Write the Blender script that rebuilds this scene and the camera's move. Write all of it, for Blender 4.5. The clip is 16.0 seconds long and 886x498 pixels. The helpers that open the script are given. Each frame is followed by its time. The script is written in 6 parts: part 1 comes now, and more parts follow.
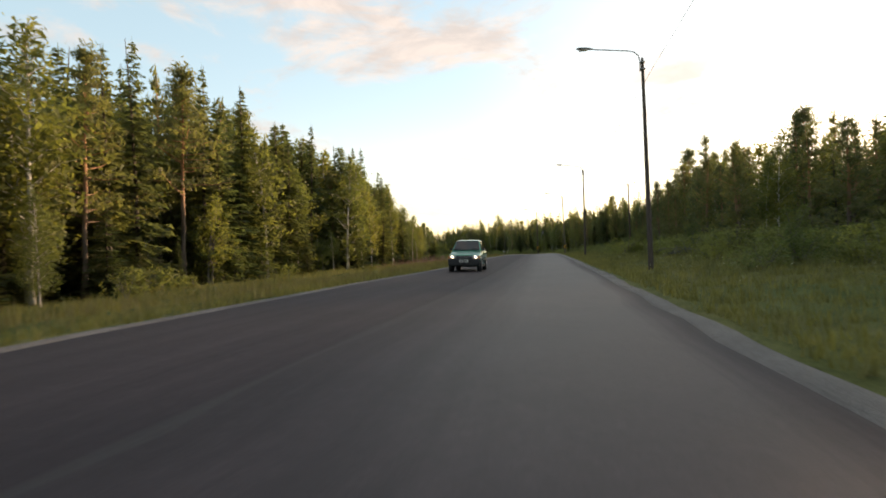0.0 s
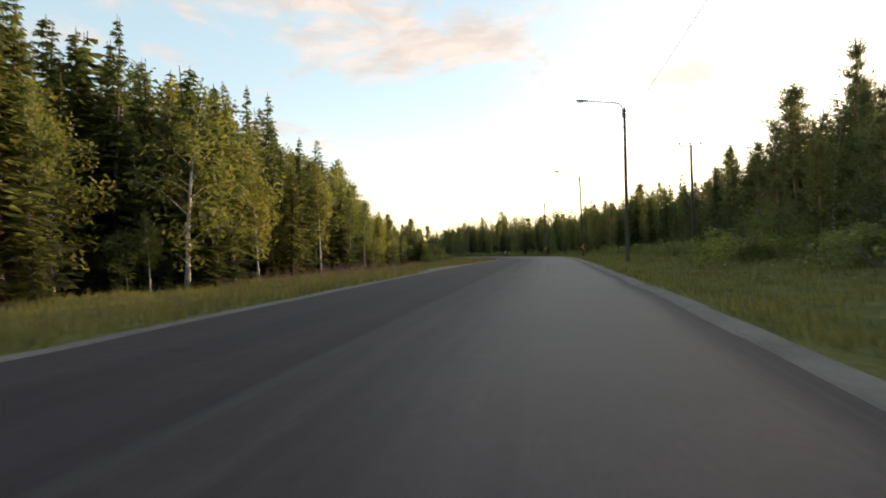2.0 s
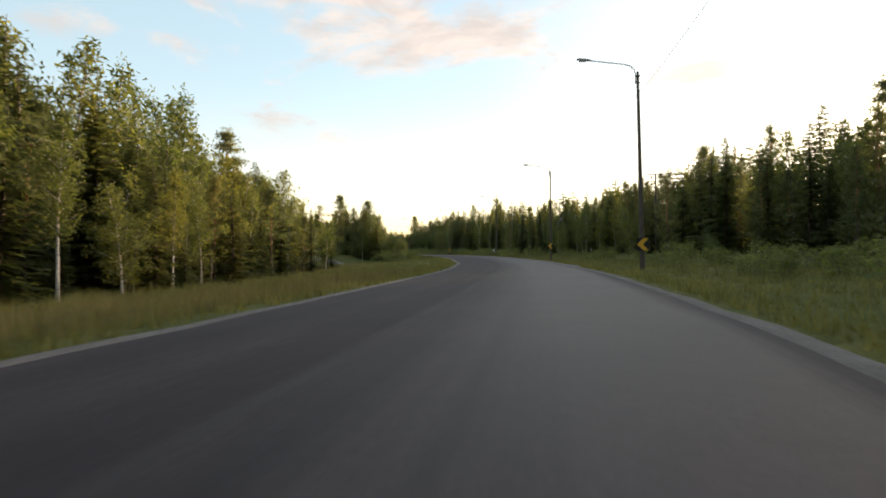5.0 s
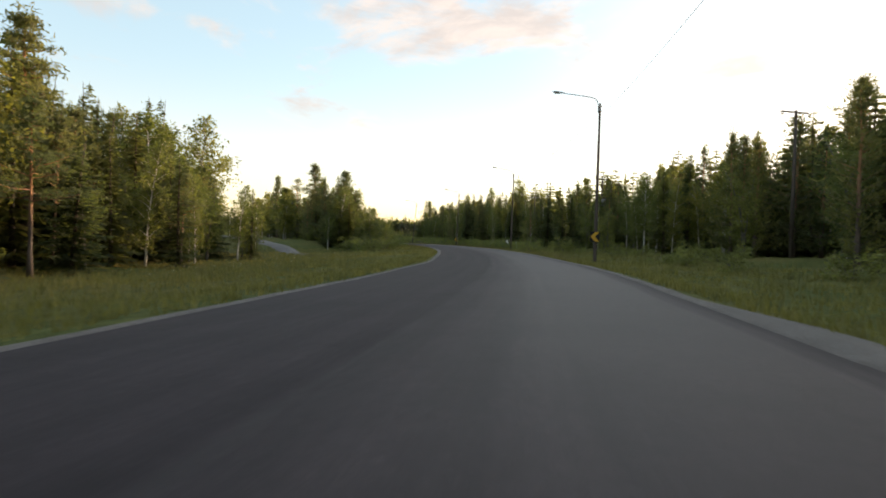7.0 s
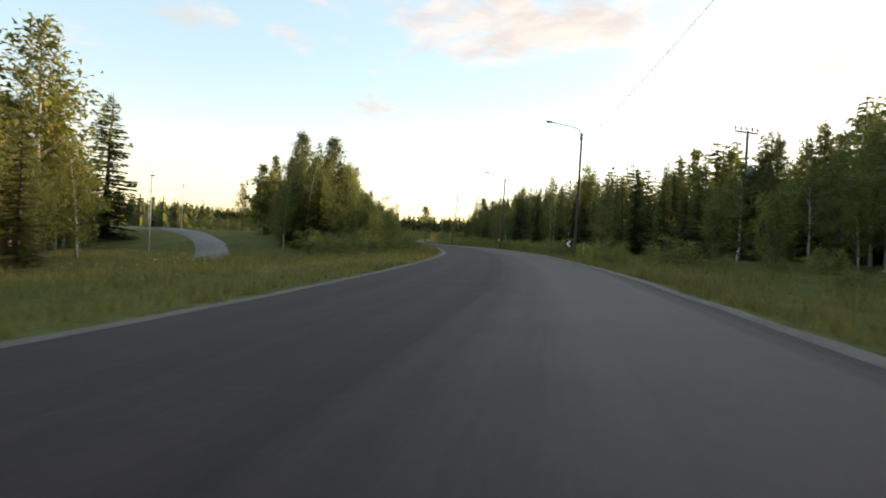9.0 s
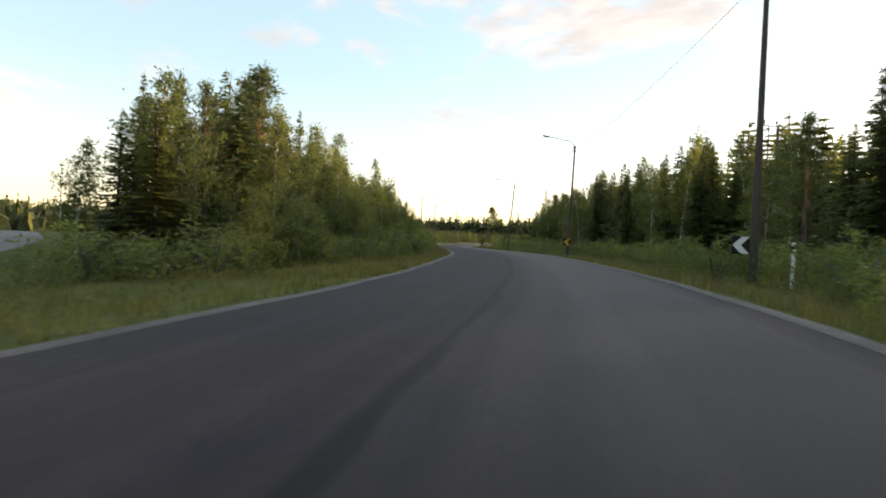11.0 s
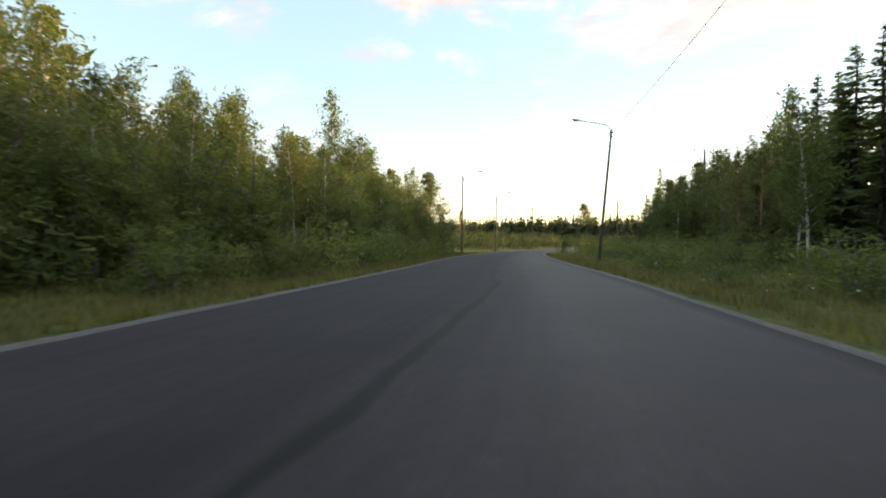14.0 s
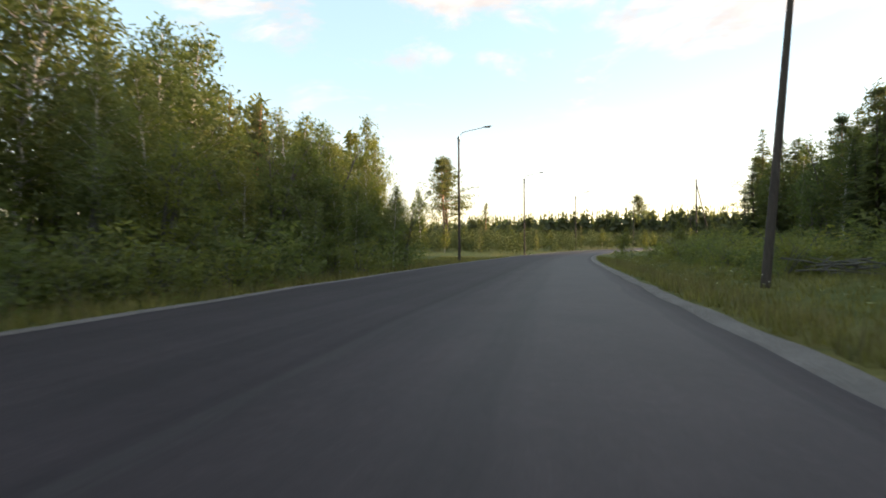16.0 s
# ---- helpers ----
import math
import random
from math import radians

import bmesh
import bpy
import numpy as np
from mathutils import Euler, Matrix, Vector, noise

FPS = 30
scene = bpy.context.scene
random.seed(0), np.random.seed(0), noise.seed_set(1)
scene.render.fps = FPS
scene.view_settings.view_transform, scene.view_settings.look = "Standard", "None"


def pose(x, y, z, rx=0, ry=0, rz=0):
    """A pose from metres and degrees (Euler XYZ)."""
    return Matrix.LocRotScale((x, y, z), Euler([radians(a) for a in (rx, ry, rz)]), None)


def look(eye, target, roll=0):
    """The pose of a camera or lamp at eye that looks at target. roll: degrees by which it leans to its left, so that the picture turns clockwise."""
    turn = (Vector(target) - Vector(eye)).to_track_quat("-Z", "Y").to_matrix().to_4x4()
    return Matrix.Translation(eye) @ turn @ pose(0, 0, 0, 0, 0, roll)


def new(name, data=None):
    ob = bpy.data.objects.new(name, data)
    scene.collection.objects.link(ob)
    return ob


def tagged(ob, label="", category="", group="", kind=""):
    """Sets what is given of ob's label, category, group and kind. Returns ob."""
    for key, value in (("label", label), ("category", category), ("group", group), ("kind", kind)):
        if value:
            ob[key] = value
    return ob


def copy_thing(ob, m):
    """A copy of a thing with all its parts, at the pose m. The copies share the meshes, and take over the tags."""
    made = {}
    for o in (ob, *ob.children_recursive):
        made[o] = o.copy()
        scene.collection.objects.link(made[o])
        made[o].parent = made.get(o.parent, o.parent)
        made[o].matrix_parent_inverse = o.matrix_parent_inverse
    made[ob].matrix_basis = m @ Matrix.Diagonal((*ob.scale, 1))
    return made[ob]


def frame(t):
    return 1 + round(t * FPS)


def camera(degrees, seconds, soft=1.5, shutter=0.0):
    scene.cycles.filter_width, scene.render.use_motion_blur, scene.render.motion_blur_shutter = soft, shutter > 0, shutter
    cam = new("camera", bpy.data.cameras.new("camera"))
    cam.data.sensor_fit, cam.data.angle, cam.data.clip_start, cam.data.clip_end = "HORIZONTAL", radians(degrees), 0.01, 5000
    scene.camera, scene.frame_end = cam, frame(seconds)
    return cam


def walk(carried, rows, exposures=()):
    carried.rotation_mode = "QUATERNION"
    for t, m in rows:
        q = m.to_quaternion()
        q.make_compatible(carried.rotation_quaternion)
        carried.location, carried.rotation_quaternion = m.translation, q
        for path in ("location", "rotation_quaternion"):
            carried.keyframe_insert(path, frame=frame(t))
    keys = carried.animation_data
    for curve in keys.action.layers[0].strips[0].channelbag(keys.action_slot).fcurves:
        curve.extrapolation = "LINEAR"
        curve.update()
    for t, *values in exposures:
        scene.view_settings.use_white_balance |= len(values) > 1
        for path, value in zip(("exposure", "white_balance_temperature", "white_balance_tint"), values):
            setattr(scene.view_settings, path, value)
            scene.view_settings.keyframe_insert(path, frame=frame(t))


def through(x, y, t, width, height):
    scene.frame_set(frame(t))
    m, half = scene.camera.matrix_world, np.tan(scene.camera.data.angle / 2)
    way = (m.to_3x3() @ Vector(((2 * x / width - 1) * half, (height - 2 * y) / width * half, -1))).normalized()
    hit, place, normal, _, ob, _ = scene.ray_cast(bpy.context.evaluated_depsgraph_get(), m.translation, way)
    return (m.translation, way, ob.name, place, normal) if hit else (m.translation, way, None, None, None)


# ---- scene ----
cam = camera(79.0, 16.0, soft=1.75, shutter=0.2)
# seconds, eye, turn about x, y and z
PATH = [
    (0.0, 0.00, -0.00, 1.20, 90.79, 1.90, 0.01),
    (0.5, 1.61, 7.80, 1.27, 90.89, 1.93, 0.32),
    (1.0, 3.20, 16.16, 1.35, 90.89, 1.84, 0.58),
    (1.5, 4.79, 24.10, 1.44, 90.87, 1.86, 0.93),
    (2.0, 6.14, 32.26, 1.51, 90.85, 1.57, 1.02),
    (2.5, 7.56, 40.10, 1.62, 90.90, 1.34, 1.21),
    (3.0, 8.88, 48.30, 1.73, 90.93, 1.22, 1.14),
    (3.5, 10.25, 56.01, 1.82, 90.96, 1.14, 1.26),
    (4.0, 11.67, 64.06, 1.94, 90.78, 1.19, 1.36),
    (4.5, 13.03, 71.82, 2.02, 90.60, 0.94, 1.44),
    (5.0, 14.32, 79.41, 2.09, 90.28, 0.37, 1.53),
    (5.5, 15.51, 86.96, 2.12, 89.90, -0.34, 1.77),
    (6.0, 16.57, 94.59, 2.14, 89.54, -0.99, 2.29),
    (6.5, 17.49, 102.41, 2.12, 89.31, -1.41, 3.21),
    (7.0, 18.35, 110.56, 2.07, 89.15, -1.74, 4.22),
    (7.5, 19.15, 118.35, 2.06, 89.01, -1.88, 5.55),
    (8.0, 19.81, 126.75, 1.96, 89.10, -2.28, 7.21),
    (8.5, 20.21, 134.79, 1.97, 89.12, -2.55, 8.97),
    (9.0, 20.32, 143.34, 1.95, 89.14, -2.94, 11.06),
    (9.5, 20.41, 151.53, 1.96, 89.16, -3.04, 13.07),
    (10.0, 20.16, 159.56, 1.98, 89.20, -2.79, 15.17),
    (10.5, 19.58, 167.52, 2.01, 89.24, -2.36, 17.25),
    (11.0, 18.66, 175.47, 2.05, 89.30, -1.93, 19.20),
    (11.5, 17.40, 183.48, 2.08, 89.37, -1.68, 20.90),
    (12.0, 16.01, 191.63, 2.06, 89.46, -1.71, 22.32),
    (12.5, 14.54, 199.62, 2.16, 89.53, -1.49, 23.97),
    (13.0, 12.76, 207.85, 2.13, 89.61, -1.33, 25.73),
    (13.5, 10.88, 215.76, 2.23, 89.73, -0.95, 27.48),
    (14.0, 8.65, 223.93, 2.21, 89.74, -0.72, 29.20),
    (14.5, 6.27, 231.85, 2.27, 89.77, -0.45, 30.70),
    (15.0, 3.53, 240.07, 2.24, 89.91, -0.08, 32.18),
    (15.5, 0.70, 247.66, 2.25, 90.05, 0.74, 33.34),
    (16.0, -2.27, 255.36, 2.24, 90.00, 0.37, 33.85),
]
walk(cam, [(t, pose(x, y, z, rx, ry, rz)) for t, x, y, z, rx, ry, rz in PATH],
     exposures=[(0.0, 2.14, 9400, 25), (9.0, 2.26, 9000, 24), (16.0, 2.46, 8700, 23)])

# ---- sky and sun ----
SUN_AZ, SUN_EL = 44.0, 9.0          # degrees east of +y, and up
SUN_DIR = Vector((math.sin(radians(SUN_AZ)) * math.cos(radians(SUN_EL)), math.cos(radians(SUN_AZ)) * math.cos(radians(SUN_EL)), math.sin(radians(SUN_EL))))


def make_world():
    """Evening sky: clear Nishita air, a pale haze, a bright veil round the low sun and drifting sheets of thin pink cloud."""
    w = bpy.data.worlds.new("evening_sky")
    w.use_nodes = True
    scene.world = w
    nt = w.node_tree
    nt.nodes.clear()
    N, L = nt.nodes.new, nt.links.new

    def math_node(op, a, b=None, c=None):
        n = N("ShaderNodeMath")
        n.operation = op
        for i, v in enumerate((a, b, c)):
            if v is None:
                continue
            if hasattr(v, "links"):
                L(v, n.inputs[i])
            else:
                n.inputs[i].default_value = v
        return n.outputs[0]

    def back(color, strength):
        n = N("ShaderNodeBackground")
        n.inputs["Color"].default_value = (*color, 1)
        if hasattr(strength, "links"):
            L(strength, n.inputs["Strength"])
        else:
            n.inputs["Strength"].default_value = strength
        return n.outputs[0]

    def add(a, b):
        n = N("ShaderNodeAddShader")
        L(a, n.inputs[0]); L(b, n.inputs[1])
        return n.outputs[0]

    tc = N("ShaderNodeTexCoord")
    sky = N("ShaderNodeTexSky")
    sky.sky_type, sky.sun_disc = "NISHITA", False
    sky.sun_elevation, sky.sun_rotation = radians(SUN_EL), radians(SUN_AZ)
    sky.air_density, sky.dust_density, sky.ozone_density = 1.0, 0.2, 1.4
    bg = N("ShaderNodeBackground")
    bg.inputs["Strength"].default_value = 0.045
    L(sky.outputs[0], bg.inputs["Color"])
    sep = N("ShaderNodeSeparateXYZ")
    L(tc.outputs["Generated"], sep.inputs[0])
    # haze: pale blue aloft, creamy towards the horizon
    low = N("ShaderNodeMapRange"); low.interpolation_type = "SMOOTHSTEP"
    low.inputs["From Min"].default_value, low.inputs["From Max"].default_value, low.inputs["To Min"].default_value, low.inputs["To Max"].default_value = 0.0, 0.30, 1.0, 0.0
    L(sep.outputs[2], low.inputs["Value"])
    base = add(add(bg.outputs[0], back((0.33, 0.71, 1.0), math_node("MULTIPLY_ADD", low.outputs[0], -0.090, 0.152))), back((1.0, 0.77, 0.53), math_node("MULTIPLY", low.outputs[0], 0.080)))
    # veil of lit haze round the sun
    dot = N("ShaderNodeVectorMath"); dot.operation = "DOT_PRODUCT"; dot.inputs[1].default_value = SUN_DIR
    L(tc.outputs["Generated"], dot.inputs[0])
    veil = N("ShaderNodeMapRange"); veil.interpolation_type = "SMOOTHSTEP"
    veil.inputs["From Min"].default_value, veil.inputs["From Max"].default_value = 0.74, 1.0
    L(dot.outputs["Value"], veil.inputs["Value"])
    base = add(base, back((1.0, 0.85, 0.52), math_node("MULTIPLY", veil.outputs[0], 0.070)))
    # clouds: thin sheets by bearing and height over the horizon, in degrees
    bearing = math_node("MULTIPLY", math_node("ARCTAN2", sep.outputs[0], sep.outputs[1]), 57.2958)
    height = math_node("MULTIPLY", math_node("ARCSINE", sep.outputs[2]), 57.2958)
    comb = N("ShaderNodeCombineXYZ")
    L(bearing, comb.inputs[0]); L(math_node("MULTIPLY", height, 2.6), comb.inputs[1])

    def billows(scale, place, detail, rough):
        mp = N("ShaderNodeMapping")
        mp.inputs["Location"].default_value, mp.inputs["Rotation"].default_value = (*place, 0), (0, 0, radians(-9))
        L(comb.outputs[0], mp.inputs[0])
        n = N("ShaderNodeTexNoise")
        n.inputs["Scale"].default_value, n.inputs["Detail"].default_value, n.inputs["Roughness"].default_value, n.inputs["Distortion"].default_value = scale, detail, rough, 0.5
        L(mp.outputs[0], n.inputs["Vector"])
        return n.outputs[0]

    def bank(az, el, wide, tall, much):
        """Thickening of the sheet round one bearing and height."""
        a = math_node("MULTIPLY", math_node("SUBTRACT", bearing, az), 1 / wide)
        e = math_node("MULTIPLY", math_node("SUBTRACT", height, el), 1 / tall)
        d = math_node("ADD", math_node("MULTIPLY", a, a), math_node("MULTIPLY", e, e))
        return math_node("MULTIPLY", math_node("POWER", 2.718, math_node("MULTIPLY", d, -1.0)), much)

    thick = math_node("MULTIPLY_ADD", billows(0.075, (31.0, 7.0), 9.0, 0.62), 1.7, -0.35)
    for b in ((-8, 27, 19, 6.4, 0.34), (-6.5, 18.8, 6.0, 1.4, 0.26), (0, 21.5, 9, 2.2, 0.18), (-55, 27, 18, 5.0, 0.34), (-31, 19.6, 7, 0.9, 0.22), (-34, 25, 9, 2.4, 0.2),
              (12.5, 17.0, 4.5, 1.0, 0.22), (22.5, 16.6, 6.0, 1.3, 0.42), (21.5, 13.0, 3.6, 0.8, 0.36), (33, 15, 5, 1.0, 0.3), (60, 24, 22, 5, 0.2), (-100, 24, 26, 6, 0.2), (150, 28, 50, 8, 0.2)):
        thick = math_node("ADD", thick, bank(*b))
    # cloud thickened overhead, out of view, to lift the fill light
    over = N("ShaderNodeMapRange"); over.interpolation_type = "SMOOTHSTEP"
    over.inputs["From Min"].default_value, over.inputs["From Max"].default_value, over.inputs["To Max"].default_value = 30.0, 50.0, 0.19
    L(height, over.inputs["Value"])
    thick = math_node("ADD", thick, over.outputs[0])
    cov = N("ShaderNodeMapRange"); cov.interpolation_type = "SMOOTHSTEP"
    cov.inputs["From Min"].default_value, cov.inputs["From Max"].default_value, cov.inputs["To Max"].default_value = 0.56, 0.92, 0.80
    L(thick, cov.inputs["Value"])
    fold = N("ShaderNodeMapRange"); fold.interpolation_type = "SMOOTHSTEP"
    fold.inputs["From Min"].default_value, fold.inputs["From Max"].default_value = 0.36, 0.62
    L(billows(0.13, (3.0, 17.0), 6.0, 0.6), fold.inputs["Value"])
    sheet = N("ShaderNodeMixShader")                       # grey-pink hollows and pale folds
    L(fold.outputs[0], sheet.inputs[0])
    L(back((0.87, 0.92, 0.99), math_node("MULTIPLY_ADD", veil.outputs[0], 0.045, 0.178)), sheet.inputs[1])
    L(back((0.93, 0.96, 1.0), math_node("MULTIPLY_ADD", veil.outputs[0], 0.045, 0.222)), sheet.inputs[2])
    mix = N("ShaderNodeMixShader")
    L(cov.outputs[0], mix.inputs[0]); L(base, mix.inputs[1]); L(sheet.outputs[0], mix.inputs[2])
    out = N("ShaderNodeOutputWorld")
    L(mix.outputs[0], out.inputs[0])


make_world()
sun_data = bpy.data.lights.new("sun", "SUN")
sun_data.energy, sun_data.angle, sun_data.color = 2.25, radians(7), (1.0, 0.85, 0.66)
sun = new("sun", sun_data)
sun.matrix_world = look(SUN_DIR * 300, (0, 0, 0))


# ---- materials ----
def nodes(name):
    m = bpy.data.materials.new(name)
    m.use_nodes = True
    nt = m.node_tree
    return m, nt, nt.nodes["Principled BSDF"]


def noise_node(nt, scale, detail=4.0, rough=0.55, vec=None):
    n = nt.nodes.new("ShaderNodeTexNoise")
    n.inputs["Scale"].default_value, n.inputs["Detail"].default_value, n.inputs["Roughness"].default_value = scale, detail, rough
    if vec is not None:
        nt.links.new(vec, n.inputs["Vector"])
    return n


def ramp_node(nt, fac, stops):
    r = nt.nodes.new("ShaderNodeValToRGB")
    while len(r.color_ramp.elements) < len(stops):
        r.color_ramp.elements.new(0.5)
    for e, (p, c) in zip(r.color_ramp.elements, stops):
        e.position, e.color = p, (*c, 1)
    nt.links.new(fac, r.inputs[0])
    return r


def mixed(nt, a, b, fac, kind="MIX"):
    n = nt.nodes.new("ShaderNodeMix")
    n.data_type, n.blend_type = "RGBA", kind
    for sock, v in ((n.inputs[6], a), (n.inputs[7], b), (n.inputs[0], fac)):
        if hasattr(v, "links"):
            nt.links.new(v, sock)
        elif isinstance(v, (int, float)):
            sock.default_value = v
        else:
            sock.default_value = (*v, 1)
    return n.outputs[2]


def bumped(nt, bsdf, height, strength, dist):
    b = nt.nodes.new("ShaderNodeBump")
    b.inputs["Strength"].default_value, b.inputs["Distance"].default_value = strength, dist
    nt.links.new(height, b.inputs["Height"])
    nt.links.new(b.outputs[0], bsdf.inputs["Normal"])


def plain(name, color, rough=0.6, metal=0.0, vary=0.25, scale=6.0, bump=0.0):
    m, nt, b = nodes(name)
    tc = nt.nodes.new("ShaderNodeTexCoord")
    n = noise_node(nt, scale, 5, 0.6, tc.outputs["Object"])
    dark = tuple(c * (1 - vary) for c in color)
    light = tuple(min(1, c * (1 + vary)) for c in color)
    r = ramp_node(nt, n.outputs[0], [(0.3, dark), (0.7, light)])
    nt.links.new(r.outputs[0], b.inputs["Base Color"])
    b.inputs["Roughness"].default_value, b.inputs["Metallic"].default_value = rough, metal
    if bump:
        bumped(nt, b, n.outputs[0], bump, 0.02)
    return m


def asphalt(name, base, seed, gloss=0.35):
    """Asphalt: stone grain, patches and long streaks along the lane (uv: across, along)."""
    m, nt, b = nodes(name)
    tc = nt.nodes.new("ShaderNodeTexCoord")
    grain = noise_node(nt, 60, 3, 0.7, tc.outputs["Object"])
    patch = noise_node(nt, 0.35, 4, 0.6, tc.outputs["Object"])
    mp = nt.nodes.new("ShaderNodeMapping")
    mp.inputs["Scale"].default_value, mp.inputs["Location"].default_value = (1.5, 0.018, 1), (seed, seed, 0)
    nt.links.new(tc.outputs["UV"], mp.inputs[0])
    streak = noise_node(nt, 1.0, 4, 0.6, mp.outputs[0])
    c = ramp_node(nt, grain.outputs[0], [(0.25, tuple(v * 0.62 for v in base)), (0.75, tuple(v * 1.4 for v in base))])
    p = ramp_node(nt, patch.outputs[0], [(0.3, (0.84, 0.84, 0.85)), (0.7, (1.12, 1.11, 1.1))])
    s = ramp_node(nt, streak.outputs[0], [(0.36, (0.72, 0.72, 0.74)), (0.64, (1.30, 1.28, 1.25))])
    col = mixed(nt, mixed(nt, c.outputs[0], p.outputs[0], 1.0, "MULTIPLY"), s.outputs[0], 1.0, "MULTIPLY")
    nt.links.new(col, b.inputs["Base Color"])
    rr = nt.nodes.new("ShaderNodeMapRange")
    rr.inputs["To Min"].default_value, rr.inputs["To Max"].default_value = 0.62, 0.86
    b.inputs["Specular IOR Level"].default_value = gloss
    nt.links.new(streak.outputs[0], rr.inputs[0])
    nt.links.new(rr.outputs[0], b.inputs["Roughness"])
    bumped(nt, b, grain.outputs[0], 0.35, 0.006)
    return m


def road_asphalt(name, worn, dark):
    """Asphalt of both lanes: uv x is the distance right of the lane joint, y the station; the worn right lane fades into newer, darker asphalt."""
    m, nt, b = nodes(name)
    L = nt.links.new
    tc = nt.nodes.new("ShaderNodeTexCoord")
    grain = noise_node(nt, 60, 3, 0.7, tc.outputs["Object"])
    patch = noise_node(nt, 0.5, 5, 0.65, tc.outputs["Object"])
    mp = nt.nodes.new("ShaderNodeMapping")
    mp.inputs["Scale"].default_value = (1.7, 0.02, 1)
    L(tc.outputs["UV"], mp.inputs[0])
    streak = noise_node(nt, 1.0, 5, 0.6, mp.outputs[0])
    mp2 = nt.nodes.new("ShaderNodeMapping")
    mp2.inputs["Scale"].default_value = (2.2, 0.25, 1)
    L(tc.outputs["UV"], mp2.inputs[0])
    ragged = noise_node(nt, 1.0, 6, 0.65, mp2.outputs[0])
    sep = nt.nodes.new("ShaderNodeSeparateXYZ")
    L(tc.outputs["UV"], sep.inputs[0])
    off = nt.nodes.new("ShaderNodeMath"); off.operation = "MULTIPLY_ADD"
    off.inputs[1].default_value, off.inputs[2].default_value = 0.7, -0.35
    L(ragged.outputs[0], off.inputs[0])
    side = nt.nodes.new("ShaderNodeMath"); side.operation = "ADD"
    L(sep.outputs[0], side.inputs[0]); L(off.outputs[0], side.inputs[1])
    step = nt.nodes.new("ShaderNodeMapRange"); step.interpolation_type = "SMOOTHSTEP"
    step.inputs["From Min"].default_value, step.inputs["From Max"].default_value = -0.16, 0.16
    L(side.outputs[0], step.inputs["Value"])
    along = nt.nodes.new("ShaderNodeMapRange"); along.interpolation_type = "SMOOTHSTEP"
    along.inputs["From Min"].default_value, along.inputs["From Max"].default_value, along.inputs["To Min"].default_value, along.inputs["To Max"].default_value = 140, 200, 1.0, 0.68
    L(sep.outputs[1], along.inputs["Value"])
    wide = nt.nodes.new("ShaderNodeMapRange"); wide.interpolation_type = "SMOOTHSTEP"
    wide.inputs["From Min"].default_value, wide.inputs["From Max"].default_value = 0.0, 2.4
    L(side.outputs[0], wide.inputs["Value"])
    both = nt.nodes.new("ShaderNodeMix"); both.inputs[0].default_value = 0.68
    L(step.outputs[0], both.inputs[2]); L(wide.outputs[0], both.inputs[3])
    fac = nt.nodes.new("ShaderNodeMath"); fac.operation = "MULTIPLY"
    L(both.outputs[0], fac.inputs[0]); L(along.outputs[0], fac.inputs[1])
    base = mixed(nt, (*dark, 1)[:3], (*worn, 1)[:3], fac.outputs[0])
    g = ramp_node(nt, grain.outputs[0], [(0.25, (0.62, 0.62, 0.62)), (0.75, (1.4, 1.4, 1.4))])
    pt = ramp_node(nt, patch.outputs[0], [(0.3, (0.78, 0.78, 0.79)), (0.7, (1.2, 1.19, 1.18))])
    st = ramp_node(nt, streak.outputs[0], [(0.34, (0.72, 0.72, 0.74)), (0.66, (1.34, 1.32, 1.29))])
    col = base
    chips = ramp_node(nt, noise_node(nt, 9, 3, 0.75, tc.outputs["Object"]).outputs[0], [(0.32, (0.84, 0.84, 0.84)), (0.60, (1.05, 1.05, 1.05)), (0.72, (1.4, 1.38, 1.36))])
    for k in (g, pt, st, chips):
        col = mixed(nt, col, k.outputs[0], 1.0, "MULTIPLY")
    # pale ridge of the lane joint on the straight
    ridge = nt.nodes.new("ShaderNodeMath"); ridge.operation = "ABSOLUTE"
    L(sep.outputs[0], ridge.inputs[0])
    pale = nt.nodes.new("ShaderNodeMapRange"); pale.interpolation_type = "SMOOTHSTEP"
    pale.inputs["From Min"].default_value, pale.inputs["From Max"].default_value, pale.inputs["To Min"].default_value, pale.inputs["To Max"].default_value = 0.03, 0.11, 1.0, 0.0
    L(ridge.outputs[0], pale.inputs["Value"])
    fade = nt.nodes.new("ShaderNodeMapRange")
    fade.inputs["From Min"].default_value, fade.inputs["From Max"].default_value, fade.inputs["To Min"].default_value, fade.inputs["To Max"].default_value = 40, 175, 0.6, 0.0
    L(sep.outputs[1], fade.inputs["Value"])
    again = nt.nodes.new("ShaderNodeMapRange")                    # it shows again past the cross joint
    again.inputs["From Min"].default_value, again.inputs["From Max"].default_value, again.inputs["To Max"].default_value = 244.4, 245.0, 0.42
    L(sep.outputs[1], again.inputs["Value"])
    shown = nt.nodes.new("ShaderNodeMath"); shown.operation = "MAXIMUM"
    L(fade.outputs[0], shown.inputs[0]); L(again.outputs[0], shown.inputs[1])
    lit = nt.nodes.new("ShaderNodeMath"); lit.operation = "MULTIPLY"
    L(pale.outputs[0], lit.inputs[0]); L(shown.outputs[0], lit.inputs[1])
    col = mixed(nt, col, (0.036, 0.033, 0.034), lit.outputs[0])
    # tarry wear beside the lane joint in the bend, broken along its length
    mp3 = nt.nodes.new("ShaderNodeMapping")
    mp3.inputs["Scale"].default_value = (0.0, 0.35, 1)
    L(tc.outputs["UV"], mp3.inputs[0])
